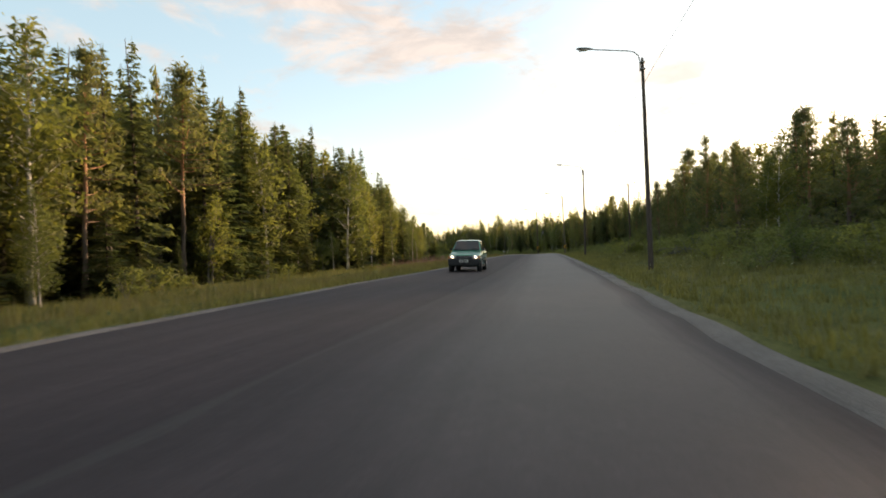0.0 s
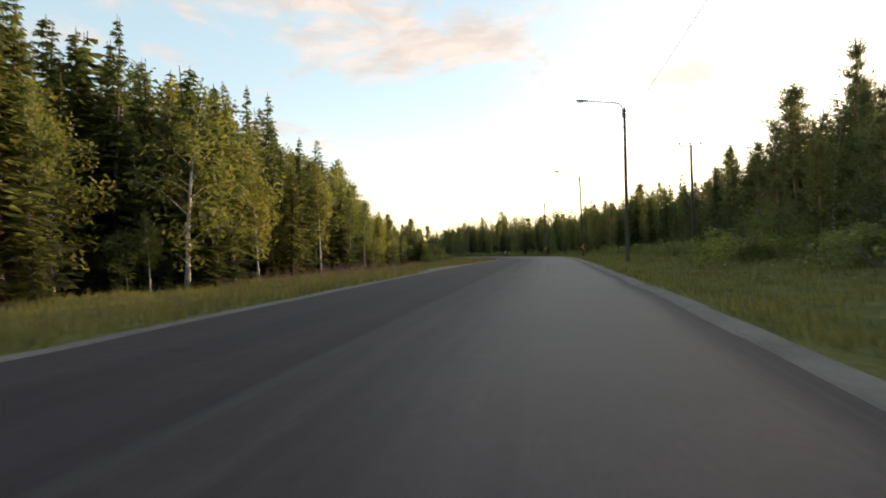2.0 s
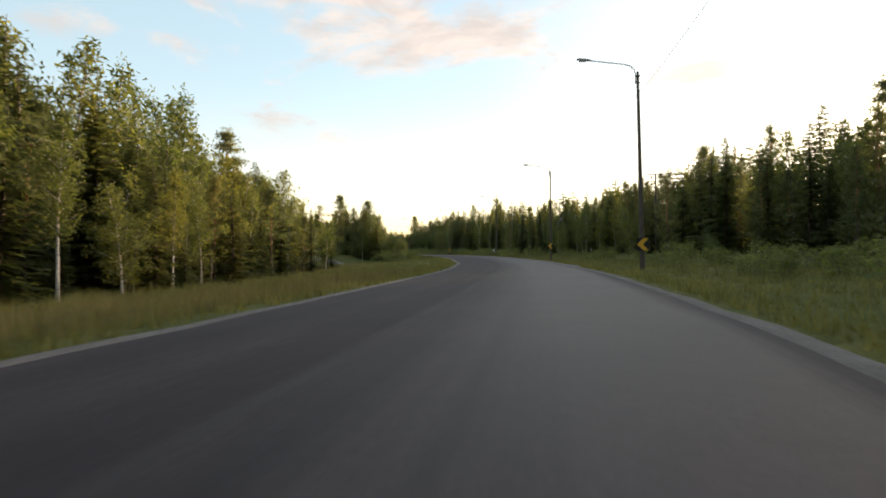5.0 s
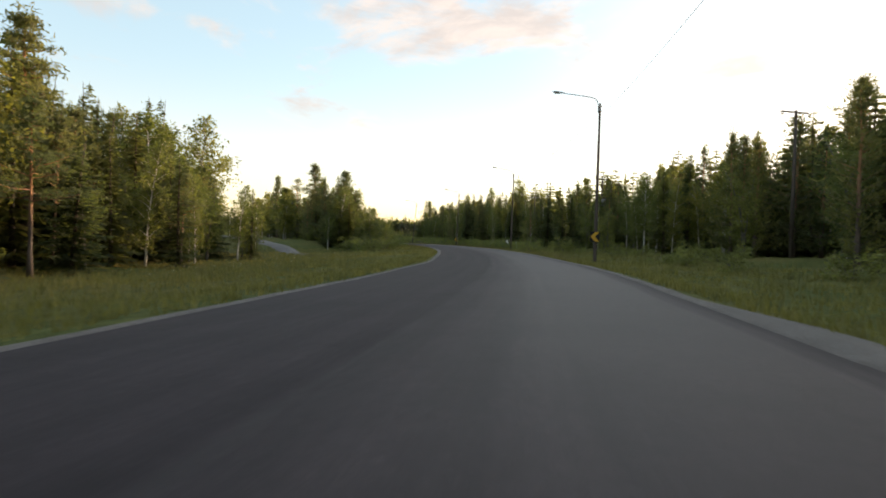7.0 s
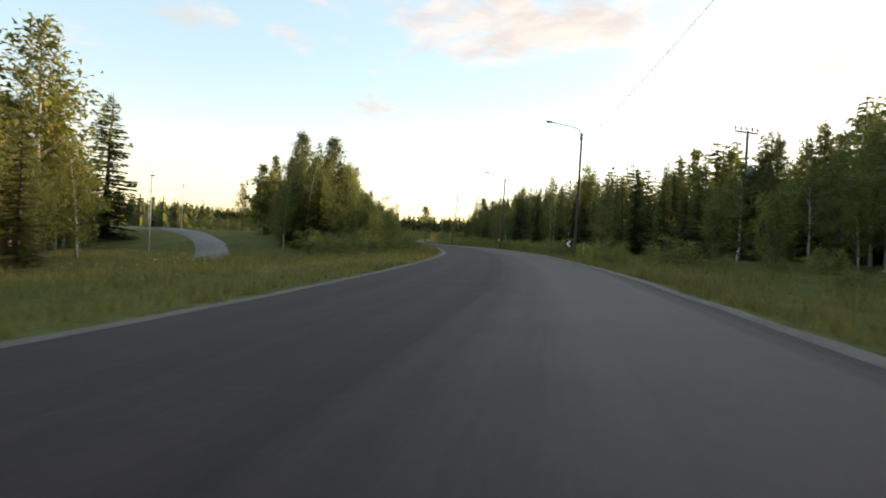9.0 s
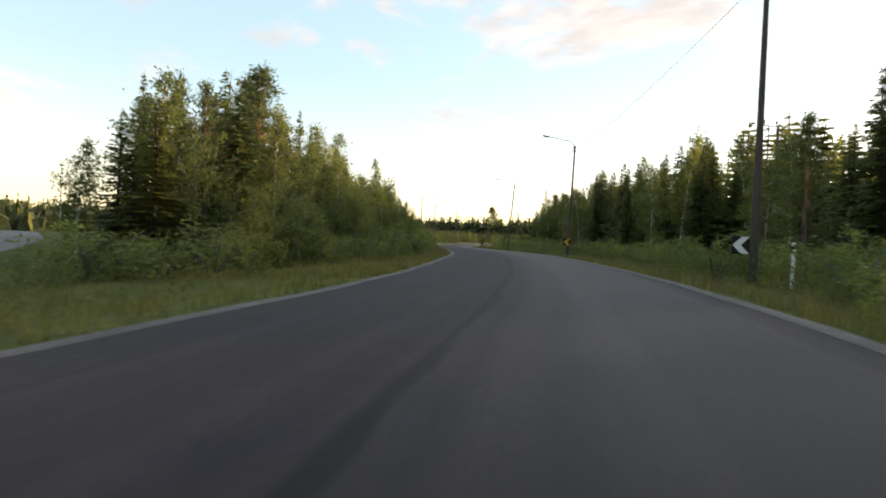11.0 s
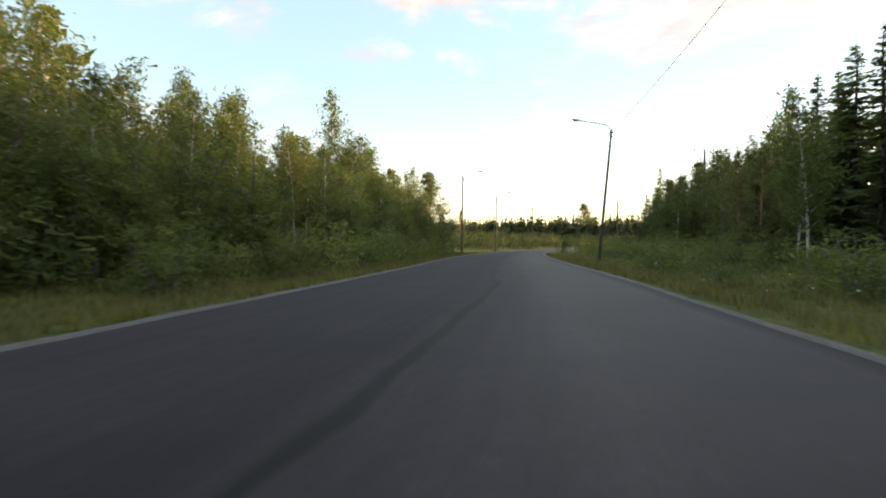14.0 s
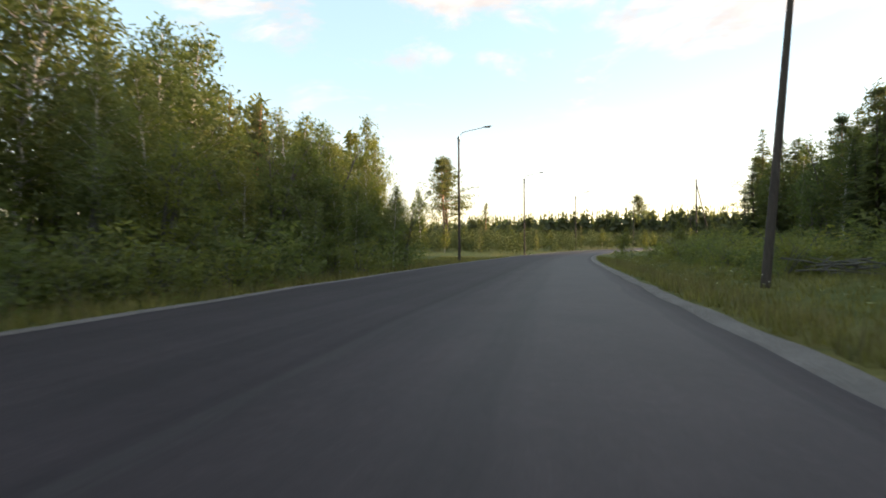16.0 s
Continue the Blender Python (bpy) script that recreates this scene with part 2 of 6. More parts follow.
    wander = noise_node(nt, 1.0, 4, 0.6, mp3.outputs[0])
    shift = nt.nodes.new("ShaderNodeMath"); shift.operation = "MULTIPLY_ADD"
    shift.inputs[1].default_value, shift.inputs[2].default_value = 0.24, -0.15
    L(wander.outputs[0], shift.inputs[0])
    gone = nt.nodes.new("ShaderNodeMath"); gone.operation = "ADD"
    L(sep.outputs[0], gone.inputs[0]); L(shift.outputs[0], gone.inputs[1])
    away = nt.nodes.new("ShaderNodeMath"); away.operation = "ABSOLUTE"
    L(gone.outputs[0], away.inputs[0])
    band = nt.nodes.new("ShaderNodeMapRange"); band.interpolation_type = "SMOOTHSTEP"
    band.inputs["From Min"].default_value, band.inputs["From Max"].default_value, band.inputs["To Min"].default_value, band.inputs["To Max"].default_value = 0.035, 0.14, 1.0, 0.0
    L(away.outputs[0], band.inputs["Value"])
    begin = nt.nodes.new("ShaderNodeMapRange"); begin.interpolation_type = "SMOOTHSTEP"
    begin.inputs["From Min"].default_value, begin.inputs["From Max"].default_value = 150, 185
    L(sep.outputs[1], begin.inputs["Value"])
    end = nt.nodes.new("ShaderNodeMapRange"); end.interpolation_type = "SMOOTHSTEP"
    end.inputs["From Min"].default_value, end.inputs["From Max"].default_value, end.inputs["To Min"].default_value, end.inputs["To Max"].default_value = 243.4, 244.4, 0.92, 0.0
    L(sep.outputs[1], end.inputs["Value"])
    tar = band.outputs[0]
    for k in (begin.outputs[0], end.outputs[0]):
        n = nt.nodes.new("ShaderNodeMath"); n.operation = "MULTIPLY"
        L(tar, n.inputs[0]); L(k, n.inputs[1])
        tar = n.outputs[0]
    col = mixed(nt, col, (0.007, 0.0065, 0.007), tar)
    L(col, b.inputs["Base Color"])
    rr = nt.nodes.new("ShaderNodeMapRange")
    rr.inputs["To Min"].default_value, rr.inputs["To Max"].default_value = 0.84, 0.6
    L(fac.outputs[0], rr.inputs[0]); L(rr.outputs[0], b.inputs["Roughness"])
    b.inputs["Specular IOR Level"].default_value = 0.27
    bumped(nt, b, grain.outputs[0], 0.35, 0.006)
    return m


def leaf_mat(name, dark, light, through=0.35, gloss=0.25):
    """Foliage: each tree, each clump and each leaf its own shade, with light passing through."""
    m, nt, b = nodes(name)
    geo = nt.nodes.new("ShaderNodeNewGeometry")
    oi = nt.nodes.new("ShaderNodeObjectInfo")
    mid = [tuple(a + (c - a) * k for a, c in zip(dark, light)) for k in (0.2, 0.8)]
    r = ramp_node(nt, geo.outputs["Random Per Island"], [(0.0, mid[0]), (1.0, mid[1])])
    t = ramp_node(nt, oi.outputs["Random"], [(0.0, (0.75, 0.85, 0.8)), (0.5, (1.0, 1.0, 1.0)), (1.0, (1.3, 1.15, 0.9))])
    clump = ramp_node(nt, noise_node(nt, 0.75, 3, 0.6, geo.outputs["Position"]).outputs[0], [(0.34, (0.70, 0.74, 0.74)), (0.66, (1.28, 1.24, 1.16))])
    col = mixed(nt, mixed(nt, r.outputs[0], t.outputs[0], 1.0, "MULTIPLY"), clump.outputs[0], 1.0, "MULTIPLY")
    nt.links.new(col, b.inputs["Base Color"])
    b.inputs["Roughness"].default_value = 0.6
    b.inputs["Specular IOR Level"].default_value = gloss
    tr = nt.nodes.new("ShaderNodeBsdfTranslucent")
    nt.links.new(mixed(nt, col, (1.1, 1.15, 0.62), 1.0, "MULTIPLY"), tr.inputs[0])
    mx = nt.nodes.new("ShaderNodeMixShader")
    mx.inputs[0].default_value = through
    nt.links.new(b.outputs[0], mx.inputs[1])
    nt.links.new(tr.outputs[0], mx.inputs[2])
    nt.links.new(mx.outputs[0], nt.nodes["Material Output"].inputs[0])
    return m


def ground_mat():
    m, nt, b = nodes("verge_soil_and_grass")
    tc = nt.nodes.new("ShaderNodeTexCoord")
    big = noise_node(nt, 0.12, 5, 0.6, tc.outputs["Object"])
    mid = noise_node(nt, 1.4, 5, 0.65, tc.outputs["Object"])
    fine = noise_node(nt, 14, 4, 0.7, tc.outputs["Object"])
    a = ramp_node(nt, mid.outputs[0], [(0.3, (0.062, 0.070, 0.026)), (0.55, (0.106, 0.110, 0.042)), (0.75, (0.16, 0.145, 0.066))])
    c = ramp_node(nt, big.outputs[0], [(0.35, (0.75, 0.95, 0.8)), (0.65, (1.25, 1.1, 0.95))])
    f = ramp_node(nt, fine.outputs[0], [(0.3, (0.6, 0.6, 0.6)), (0.7, (1.3, 1.3, 1.3))])
    col = mixed(nt, mixed(nt, a.outputs[0], c.outputs[0], 1.0, "MULTIPLY"), f.outputs[0], 1.0, "MULTIPLY")
    nt.links.new(col, b.inputs["Base Color"])
    b.inputs["Roughness"].default_value = 0.95
    b.inputs["Specular IOR Level"].default_value = 0.1
    bumped(nt, b, fine.outputs[0], 0.8, 0.08)
    return m


def gravel_mat():
    m, nt, b = nodes("shoulder_gravel")
    tc = nt.nodes.new("ShaderNodeTexCoord")
    v = nt.nodes.new("ShaderNodeTexVoronoi")
    v.inputs["Scale"].default_value = 55
    nt.links.new(tc.outputs["Object"], v.inputs["Vector"])
    n = noise_node(nt, 0.9, 5, 0.65, tc.outputs["Object"])
    c = ramp_node(nt, v.outputs["Color"], [(0.2, (0.094, 0.083, 0.078)), (0.8, (0.160, 0.143, 0.135))])
    p = ramp_node(nt, n.outputs[0], [(0.3, (0.75, 0.74, 0.72)), (0.7, (1.15, 1.15, 1.15))])
    nt.links.new(mixed(nt, c.outputs[0], p.outputs[0], 1.0, "MULTIPLY"), b.inputs["Base Color"])
    b.inputs["Roughness"].default_value = 0.9
    bumped(nt, b, v.outputs["Distance"], 0.7, 0.02)
    return m


def stone_mat():
    """Pinkish grey granite, speckled, with dull green moss on its hollows."""
    m, nt, b = nodes("granite_boulder")
    tc = nt.nodes.new("ShaderNodeTexCoord")
    spots = noise_node(nt, 24, 4, 0.7, tc.outputs["Object"])
    broad = noise_node(nt, 1.7, 5, 0.65, tc.outputs["Object"])
    a = ramp_node(nt, spots.outputs[0], [(0.3, (0.12, 0.100, 0.092)), (0.5, (0.22, 0.178, 0.158)), (0.7, (0.34, 0.27, 0.235))])
    k = ramp_node(nt, broad.outputs[0], [(0.40, (0, 0, 0)), (0.54, (1, 1, 1))])
    nt.links.new(mixed(nt, a.outputs[0], (0.055, 0.066, 0.030), k.outputs[0]), b.inputs["Base Color"])
    b.inputs["Roughness"].default_value = 0.92
    bumped(nt, b, broad.outputs[0], 0.7, 0.08)
    return m


def bark_mat(name, low, high, split=None, marks=None):
    """Bark with vertical fissures; split: height share where it turns to the upper colour; marks: dark birch bands."""
    m, nt, b = nodes(name)
    tc = nt.nodes.new("ShaderNodeTexCoord")
    mp = nt.nodes.new("ShaderNodeMapping")
    mp.inputs["Scale"].default_value = (9, 9, 1.2) if not marks else (2.5, 2.5, 9)
    nt.links.new(tc.outputs["Object"], mp.inputs[0])
    n = noise_node(nt, 1.6, 5, 0.7, mp.outputs[0])
    col = ramp_node(nt, n.outputs[0], [(0.3, tuple(v * 0.55 for v in low)), (0.7, tuple(v * 1.3 for v in low))]).outputs[0]
    if marks:
        k = ramp_node(nt, n.outputs[0], [(0.38, marks), (0.46, low)])
        col = k.outputs[0]
    if split:
        s = nt.nodes.new("ShaderNodeSeparateXYZ")
        nt.links.new(tc.outputs["Generated"], s.inputs[0])
        mr = nt.nodes.new("ShaderNodeMapRange")
        mr.inputs["From Min"].default_value, mr.inputs["From Max"].default_value = split - 0.15, split + 0.15
        nt.links.new(s.outputs[2], mr.inputs[0])
        up = ramp_node(nt, n.outputs[0], [(0.3, tuple(v * 0.7 for v in high)), (0.7, tuple(v * 1.2 for v in high))])
        col = mixed(nt, col, up.outputs[0], mr.outputs[0])
    nt.links.new(col, b.inputs["Base Color"])
    b.inputs["Roughness"].default_value = 0.9
    bumped(nt, b, n.outputs[0], 0.6, 0.03)
    return m


M_ROAD = road_asphalt("road_asphalt", (0.0345, 0.0247, 0.0275), (0.0248, 0.0180, 0.0221))
M_JOINT = asphalt("asphalt_joint_grit", (0.085, 0.078, 0.076), 7.0, 0.3)
M_PATH = asphalt("footpath_asphalt", (0.13, 0.125, 0.125), 17.0)
M_GRAVEL = gravel_mat()
M_GROUND = ground_mat()
M_SPRUCE = leaf_mat("spruce_needles", (0.067, 0.084, 0.054), (0.140, 0.160, 0.093), 0.60)
M_PINE = leaf_mat("pine_needles", (0.077, 0.092, 0.060), (0.158, 0.170, 0.100), 0.60)
M_BIRCH = leaf_mat("birch_leaves", (0.080, 0.098, 0.039), (0.188, 0.202, 0.084), 0.54)
M_BIRCH_YOUNG = leaf_mat("young_birch_leaves", (0.079, 0.100, 0.042), (0.184, 0.206, 0.088), 0.52)
M_ALDER = leaf_mat("alder_leaves", (0.080, 0.104, 0.046), (0.186, 0.214, 0.090), 0.52)
M_SHRUB = leaf_mat("shrub_leaves", (0.098, 0.120, 0.056), (0.228, 0.246, 0.106), 0.56)
M_SCRUB = leaf_mat("birch_scrub_leaves", (0.050, 0.068, 0.036), (0.100, 0.122, 0.060), 0.22, 0.06)
M_GRASS = leaf_mat("grass_blades", (0.090, 0.095, 0.040), (0.236, 0.216, 0.100), 0.44)
M_DRY = leaf_mat("dry_grass_heads", (0.13, 0.10, 0.045), (0.26, 0.20, 0.10), 0.35)
M_FIREWEED = leaf_mat("fireweed_flowers", (0.13, 0.065, 0.10), (0.25, 0.13, 0.20), 0.35)
M_PETAL = leaf_mat("white_petals", (0.45, 0.45, 0.40), (0.70, 0.70, 0.64), 0.3)
M_BARK_SPRUCE = bark_mat("spruce_bark", (0.085, 0.065, 0.052), None)
M_BARK_PINE = bark_mat("pine_bark", (0.11, 0.08, 0.065), (0.30, 0.145, 0.07), split=0.42)
M_BARK_BIRCH = bark_mat("birch_bark", (0.43, 0.415, 0.385), None, marks=(0.05, 0.045, 0.04))
M_BARK_GREY = bark_mat("grey_bark", (0.12, 0.11, 0.095), None)
M_POLE = bark_mat("weathered_tarred_wood", (0.070, 0.052, 0.043), None)
M_STEEL = plain("galvanised_steel", (0.30, 0.31, 0.32), 0.5, 0.8, 0.2, 9)
M_LAMP = plain("grey_lamp_housing", (0.20, 0.20, 0.20), 0.5, 0.1, 0.2, 9)
M_LENS = plain("milky_lamp_glass", (0.55, 0.55, 0.52), 0.25, 0.0, 0.08, 9)
M_WIRE = plain("black_cable", (0.10, 0.10, 0.105), 0.6, 0.0, 0.1, 5)
M_CERAMIC = plain("brown_insulator", (0.10, 0.05, 0.03), 0.25, 0.0, 0.1, 9)
M_YELLOW = plain("yellow_sign_sheet", (0.56, 0.285, 0.025), 0.5, 0.0, 0.12, 9)
M_BLACK = plain("black_sign_sheet", (0.02, 0.019, 0.018), 0.5, 0.0, 0.2, 9)
M_BLACK.node_tree.nodes["Principled BSDF"].inputs["Specular IOR Level"].default_value = 0.12
M_WHITE = plain("white_painted_metal", (0.66, 0.66, 0.64), 0.45, 0.0, 0.08, 7)
M_STONE = stone_mat()
M_PAINT = plain("green_car_paint", (0.03, 0.20, 0.135), 0.16, 0.25, 0.06, 3)
M_TRIM = plain("black_car_plastic", (0.012, 0.012, 0.013), 0.7, 0.0, 0.15, 9)
M_CARGLASS = plain("tinted_car_glass", (0.018, 0.022, 0.026), 0.06, 0.0, 0.05, 3)
M_RUBBER = plain("tyre_rubber", (0.02, 0.02, 0.02), 0.85, 0.0, 0.2, 9)
M_RIM = plain("silver_wheel_cover", (0.26, 0.26, 0.27), 0.45, 0.5, 0.1, 9)
M_HEAD, _nt, _b = nodes("lit_headlight")
_b.inputs["Base Color"].default_value = (0.9, 0.88, 0.8, 1)
_b.inputs["Emission Color"].default_value = (1.0, 0.86, 0.66, 1)
_b.inputs["Emission Strength"].default_value = 1.6
M_AMBER = plain("amber_indicator", (0.55, 0.16, 0.02), 0.25, 0.0, 0.05, 9)

# ---- alignment of the road ----
# x, y, surface height, cross fall in degrees (right side up)
LINE = [
    (-11.8, -59.0, -0.4, -1.9), (-3.9, -19.6, -0.08, -1.9), (0.0, 0.0, 0.10, -1.9), (3.9, 19.6, 0.28, -1.8), (7.4, 39.3, 0.51, -1.4), (10.8, 59.0, 0.76, -1.2),
    (14.2, 78.7, 0.98, -0.4), (17.0, 98.5, 1.03, 1.2), (19.2, 118.4, 0.96, 1.9), (20.3, 138.4, 0.87, 2.7), (20.2, 158.4, 0.88, 2.8),
    (18.2, 178.3, 0.96, 1.8), (14.8, 198.0, 1.04, 1.5), (10.4, 217.5, 1.12, 0.9), (4.7, 236.6, 1.16, 0.2), (-2.3, 255.4, 1.14, -0.4),
    (-9.4, 274.1, 1.12, -0.4), (-16.6, 292.8, 1.1, -0.2), (-23.4, 311.6, 1.15, 0.0), (-29.0, 330.8, 1.3, 0.0), (-31.6, 350.6, 1.6, 0.0),
    (-30.2, 370.5, 1.9, -0.5), (-24.5, 389.5, 2.2, -0.5), (-14.5, 406.8, 2.3, 0.0), (0.0, 420.5, 2.3, 0.0), (18.0, 430.0, 2.3, 0.0)]
EDGE_RIGHT = [(-60, 1.95), (5, 1.94), (16, 1.9), (26, 2.0), (38, 2.17), (44, 2.31), (53, 2.45), (70, 2.58), (77, 2.57), (88, 2.85), (98, 3.02), (109, 2.98), (118, 2.83), (132, 3.15), (139, 3.2), (151, 2.86),
              (158, 2.86), (164, 2.97), (171, 3.1), (192, 3.68), (201, 3.65), (209, 3.45), (225, 3.24), (229, 3.08), (238, 2.65), (248, 2.4), (257, 2.33), (263, 2.17), (271, 2.02), (290, 2.05), (420, 2.8)]
EDGE_LEFT = [(-60, 5.7), (5, 5.74), (8, 5.87), (15, 5.93), (30, 5.4), (38, 5.28), (46, 5.3), (70, 5.17), (83, 5.0), (100, 5.2), (118, 5.43), (124, 5.64), (139, 6.05), (150, 5.74), (161, 5.9), (170, 5.55),
             (180, 5.1), (190, 4.78), (197, 4.74), (203, 4.9), (209, 5.1), (223, 5.3), (232, 5.5), (240, 6.0), (257, 6.5), (264, 6.85), (276, 7.4), (298, 8.0), (420, 6.0)]
EDGE_S = sorted({s for s, _ in EDGE_RIGHT} | {s for s, _ in EDGE_LEFT})
EDGE_R = list(np.interp(EDGE_S, *zip(*EDGE_RIGHT)))
EDGE_L = list(np.interp(EDGE_S, *zip(*EDGE_LEFT)))
SEAM_S = [-60, 10, 90, 150, 197, 207, 233, 243.5, 245.5, 251, 258, 268, 300, 420]
SEAM_L = [-2.4, -2.4, -2.0, -1.45, -0.83, -0.95, -1.47, -1.62, -1.82, -1.95, -2.12, -2.5, -2.6, -1.8]


def spline(rows, step=1.0):
    """Catmull-Rom through the rows, resampled by length."""
    p = np.array(rows, float)
    p = np.vstack([2 * p[0] - p[1], p, 2 * p[-1] - p[-2]])
    out = []
    for i in range(1, len(p) - 2):
        for u in np.linspace(0, 1, 40, endpoint=False):
            a, b, c, d = p[i - 1], p[i], p[i + 1], p[i + 2]
            out.append(0.5 * (2 * b + (c - a) * u + (2 * a - 5 * b + 4 * c - d) * u * u + (3 * b - a - 3 * c + d) * u ** 3))
    out = np.array(out)
    s = np.r_[0, np.cumsum(np.linalg.norm(np.diff(out[:, :2], axis=0), axis=1))]
    q = np.arange(0, s[-1], step)
    return q, np.stack([np.interp(q, s, out[:, k]) for k in range(out.shape[1])], 1)


RS, RP = spline(LINE, 1.0)
_start = int(np.argmin(np.hypot(RP[:, 0], RP[:, 1])))
RS = RS - RS[_start]                                     # station 0 at the first bend of the plan
_t = np.gradient(RP[:, :2], axis=0)
RT = _t / np.linalg.norm(_t, axis=1)[:, None]            # along
RR = np.stack([RT[:, 1], -RT[:, 0]], 1)                  # to the right


def at_station(s, lat):
    """World x, y of a station and a distance to the right of the reference line."""
    x, y = np.interp(s, RS, RP[:, 0]), np.interp(s, RS, RP[:, 1])
    rx, ry = np.interp(s, RS, RR[:, 0]), np.interp(s, RS, RR[:, 1])
    return x + rx * lat, y + ry * lat


def road_z(s, lat):
    return np.interp(s, RS, RP[:, 2]) + lat * np.tan(np.radians(np.interp(s, RS, RP[:, 3])))


def station_of(x, y):
    x, y = np.atleast_1d(np.asarray(x, float)), np.atleast_1d(np.asarray(y, float))
    s, lat = np.empty(len(x)), np.empty(len(x))
    for i in range(0, len(x), 20000):
        j = slice(i, i + 20000)
        d2 = (x[j, None] - RP[None, :, 0]) ** 2 + (y[j, None] - RP[None, :, 1]) ** 2
        k = d2.argmin(1)
        ex, ey = x[j] - RP[k, 0], y[j] - RP[k, 1]
        s[j] = RS[k] + ex * RT[k, 0] + ey * RT[k, 1]
        lat[j] = ex * RR[k, 0] + ey * RR[k, 1]
        far = np.hypot(ex, ey)
        lat[j] = np.where(far > np.abs(lat[j]) + 3, np.sign(lat[j]) * far, lat[j])
    return s, lat


def smooth(a, b, v):
    u = np.clip((v - a) / (b - a), 0, 1)
    return u * u * (3 - 2 * u)


def rough_field(x, y):
    return 0.10 * np.sin(x * 0.37 + 1.3 * np.sin(y * 0.21)) + 0.08 * np.sin(y * 0.53 + 1.1 * np.sin(x * 0.33)) + 0.05 * np.sin(x * 1.3 + y * 0.9)


def ground_z(x, y):
    """Height of the ground: road bed, shoulder, ditch and forest floor."""
    x, y = np.atleast_1d(np.asarray(x, float)), np.atleast_1d(np.asarray(y, float))
    s, lat = station_of(x, y)
    el, er = np.interp(s, EDGE_S, EDGE_L), np.interp(s, EDGE_S, EDGE_R)
    left = lat < 0
    d = np.where(left, -lat - el, lat - er)
    base = np.where(d < 0, road_z(s, lat), road_z(s, np.where(left, -el, er)))
    r_prof = np.interp(d, [0, 0.8, 2.5, 7, 15, 40, 200], [0, -0.06, -0.30, -0.05, 0.5, 0.9, 0.9])
    l1 = np.interp(d, [0, 0.8, 3, 8, 15, 40, 200], [0, -0.06, -0.28, -0.75, -1.15, -1.25, -1.3])
    l2 = np.interp(d, [0, 0.8, 2.5, 7, 15, 40, 200], [0, -0.06, -0.25, -0.05, 0.3, 0.5, 0.3])
    k = smooth(192, 212, s)
    prof = np.where(left, l1 * (1 - k) + l2 * k, r_prof)
    z = base + prof + rough_field(x, y) * smooth(1.2, 6, d)
    z = z + (0.8 - z) * smooth(45, 110, d)
    z = np.where(d < 0.3, base - 0.16, z)
    return z


def gz(x, y):
    return float(ground_z(x, y)[0])


# ---- mesh helpers ----
def mesh_of(name, verts, faces, mats, index=None, uvs=None):
    me = bpy.data.meshes.new(name)
    me.from_pydata([tuple(v) for v in verts], [], [tuple(f) for f in faces])
    for m in (mats if isinstance(mats, (list, tuple)) else [mats]):
        me.materials.append(m)
    if index is not None:
        me.polygons.foreach_set("material_index", np.asarray(index, dtype=np.int32))
    if uvs is not None:
        lay = me.uv_layers.new(name="UVMap")
        loop = np.empty(len(me.loops), dtype=np.int32)
        me.loops.foreach_get("vertex_index", loop)
        lay.data.foreach_set("uv", np.asarray(uvs, dtype=np.float32)[loop].ravel())
    me.update()
    return me


def part(name, bm, material, parent, label=""):
    """Links a bmesh or a mesh as one object under a thing or a part."""
    if isinstance(bm, bmesh.types.BMesh):
        me = bpy.data.meshes.new(name)
        bm.to_mesh(me)
        bm.free()
        me.materials.append(material)
    else:
        me = bm
    ob = new(name, me)
    ob.parent = parent
    if label:
        ob["label"] = label
    return ob


def shade(me):
    me.polygons.foreach_set("use_smooth", np.ones(len(me.polygons), dtype=bool))
    return me


def tube(points, radii, sides=8, cap=True):
    """Vertices and faces of a tube along the points."""
    pts = [Vector(p) for p in points]
    verts, faces = [], []
    up = Vector((0.13, 0.27, 0.95))
    for i, p in enumerate(pts):
        d = (pts[min(i + 1, len(pts) - 1)] - pts[max(i - 1, 0)]).normalized()
        a = d.cross(up if abs(d.dot(up)) < 0.95 else Vector((1, 0, 0))).normalized()
        b = d.cross(a)
        for k in range(sides):
            w = 2 * math.pi * k / sides
            verts.append(p + (a * math.cos(w) + b * math.sin(w)) * radii[i])
    for i in range(len(pts) - 1):
        for k in range(sides):
            j = (k + 1) % sides
            faces.append((i * sides + k, i * sides + j, (i + 1) * sides + j, (i + 1) * sides + k))
    if cap:
        faces.append(tuple(range(sides - 1, -1, -1)))
        faces.append(tuple((len(pts) - 1) * sides + k for k in range(sides)))
    return verts, faces


def tube_mesh(name, points, radii, mat, sides=8):
    v, f = tube(points, radii, sides)
    return shade(mesh_of(name, v, f, mat))


def box_bm(cx, cy, cz, sx, sy, sz, bevel=0.0):
    bm = bmesh.new()
    bmesh.ops.create_cube(bm, size=1.0, matrix=Matrix.Translation((cx, cy, cz)) @ Matrix.Diagonal((sx, sy, sz, 1)))
    if bevel:
        bmesh.ops.bevel(bm, geom=bm.edges[:], offset=bevel, segments=2, affect="EDGES", profile=0.5)
    return bm


def blades(centers, us, vs):
    """Rhombic leaves: one quad each."""
    n = len(centers)
    v = np.stack([centers - us, centers - vs, centers + us, centers + vs], 1).reshape(-1, 3)
    f = np.arange(4 * n).reshape(-1, 4)
    return v, f


def unit(v):
    return v / (np.linalg.norm(v, axis=-1, keepdims=True) + 1e-9)


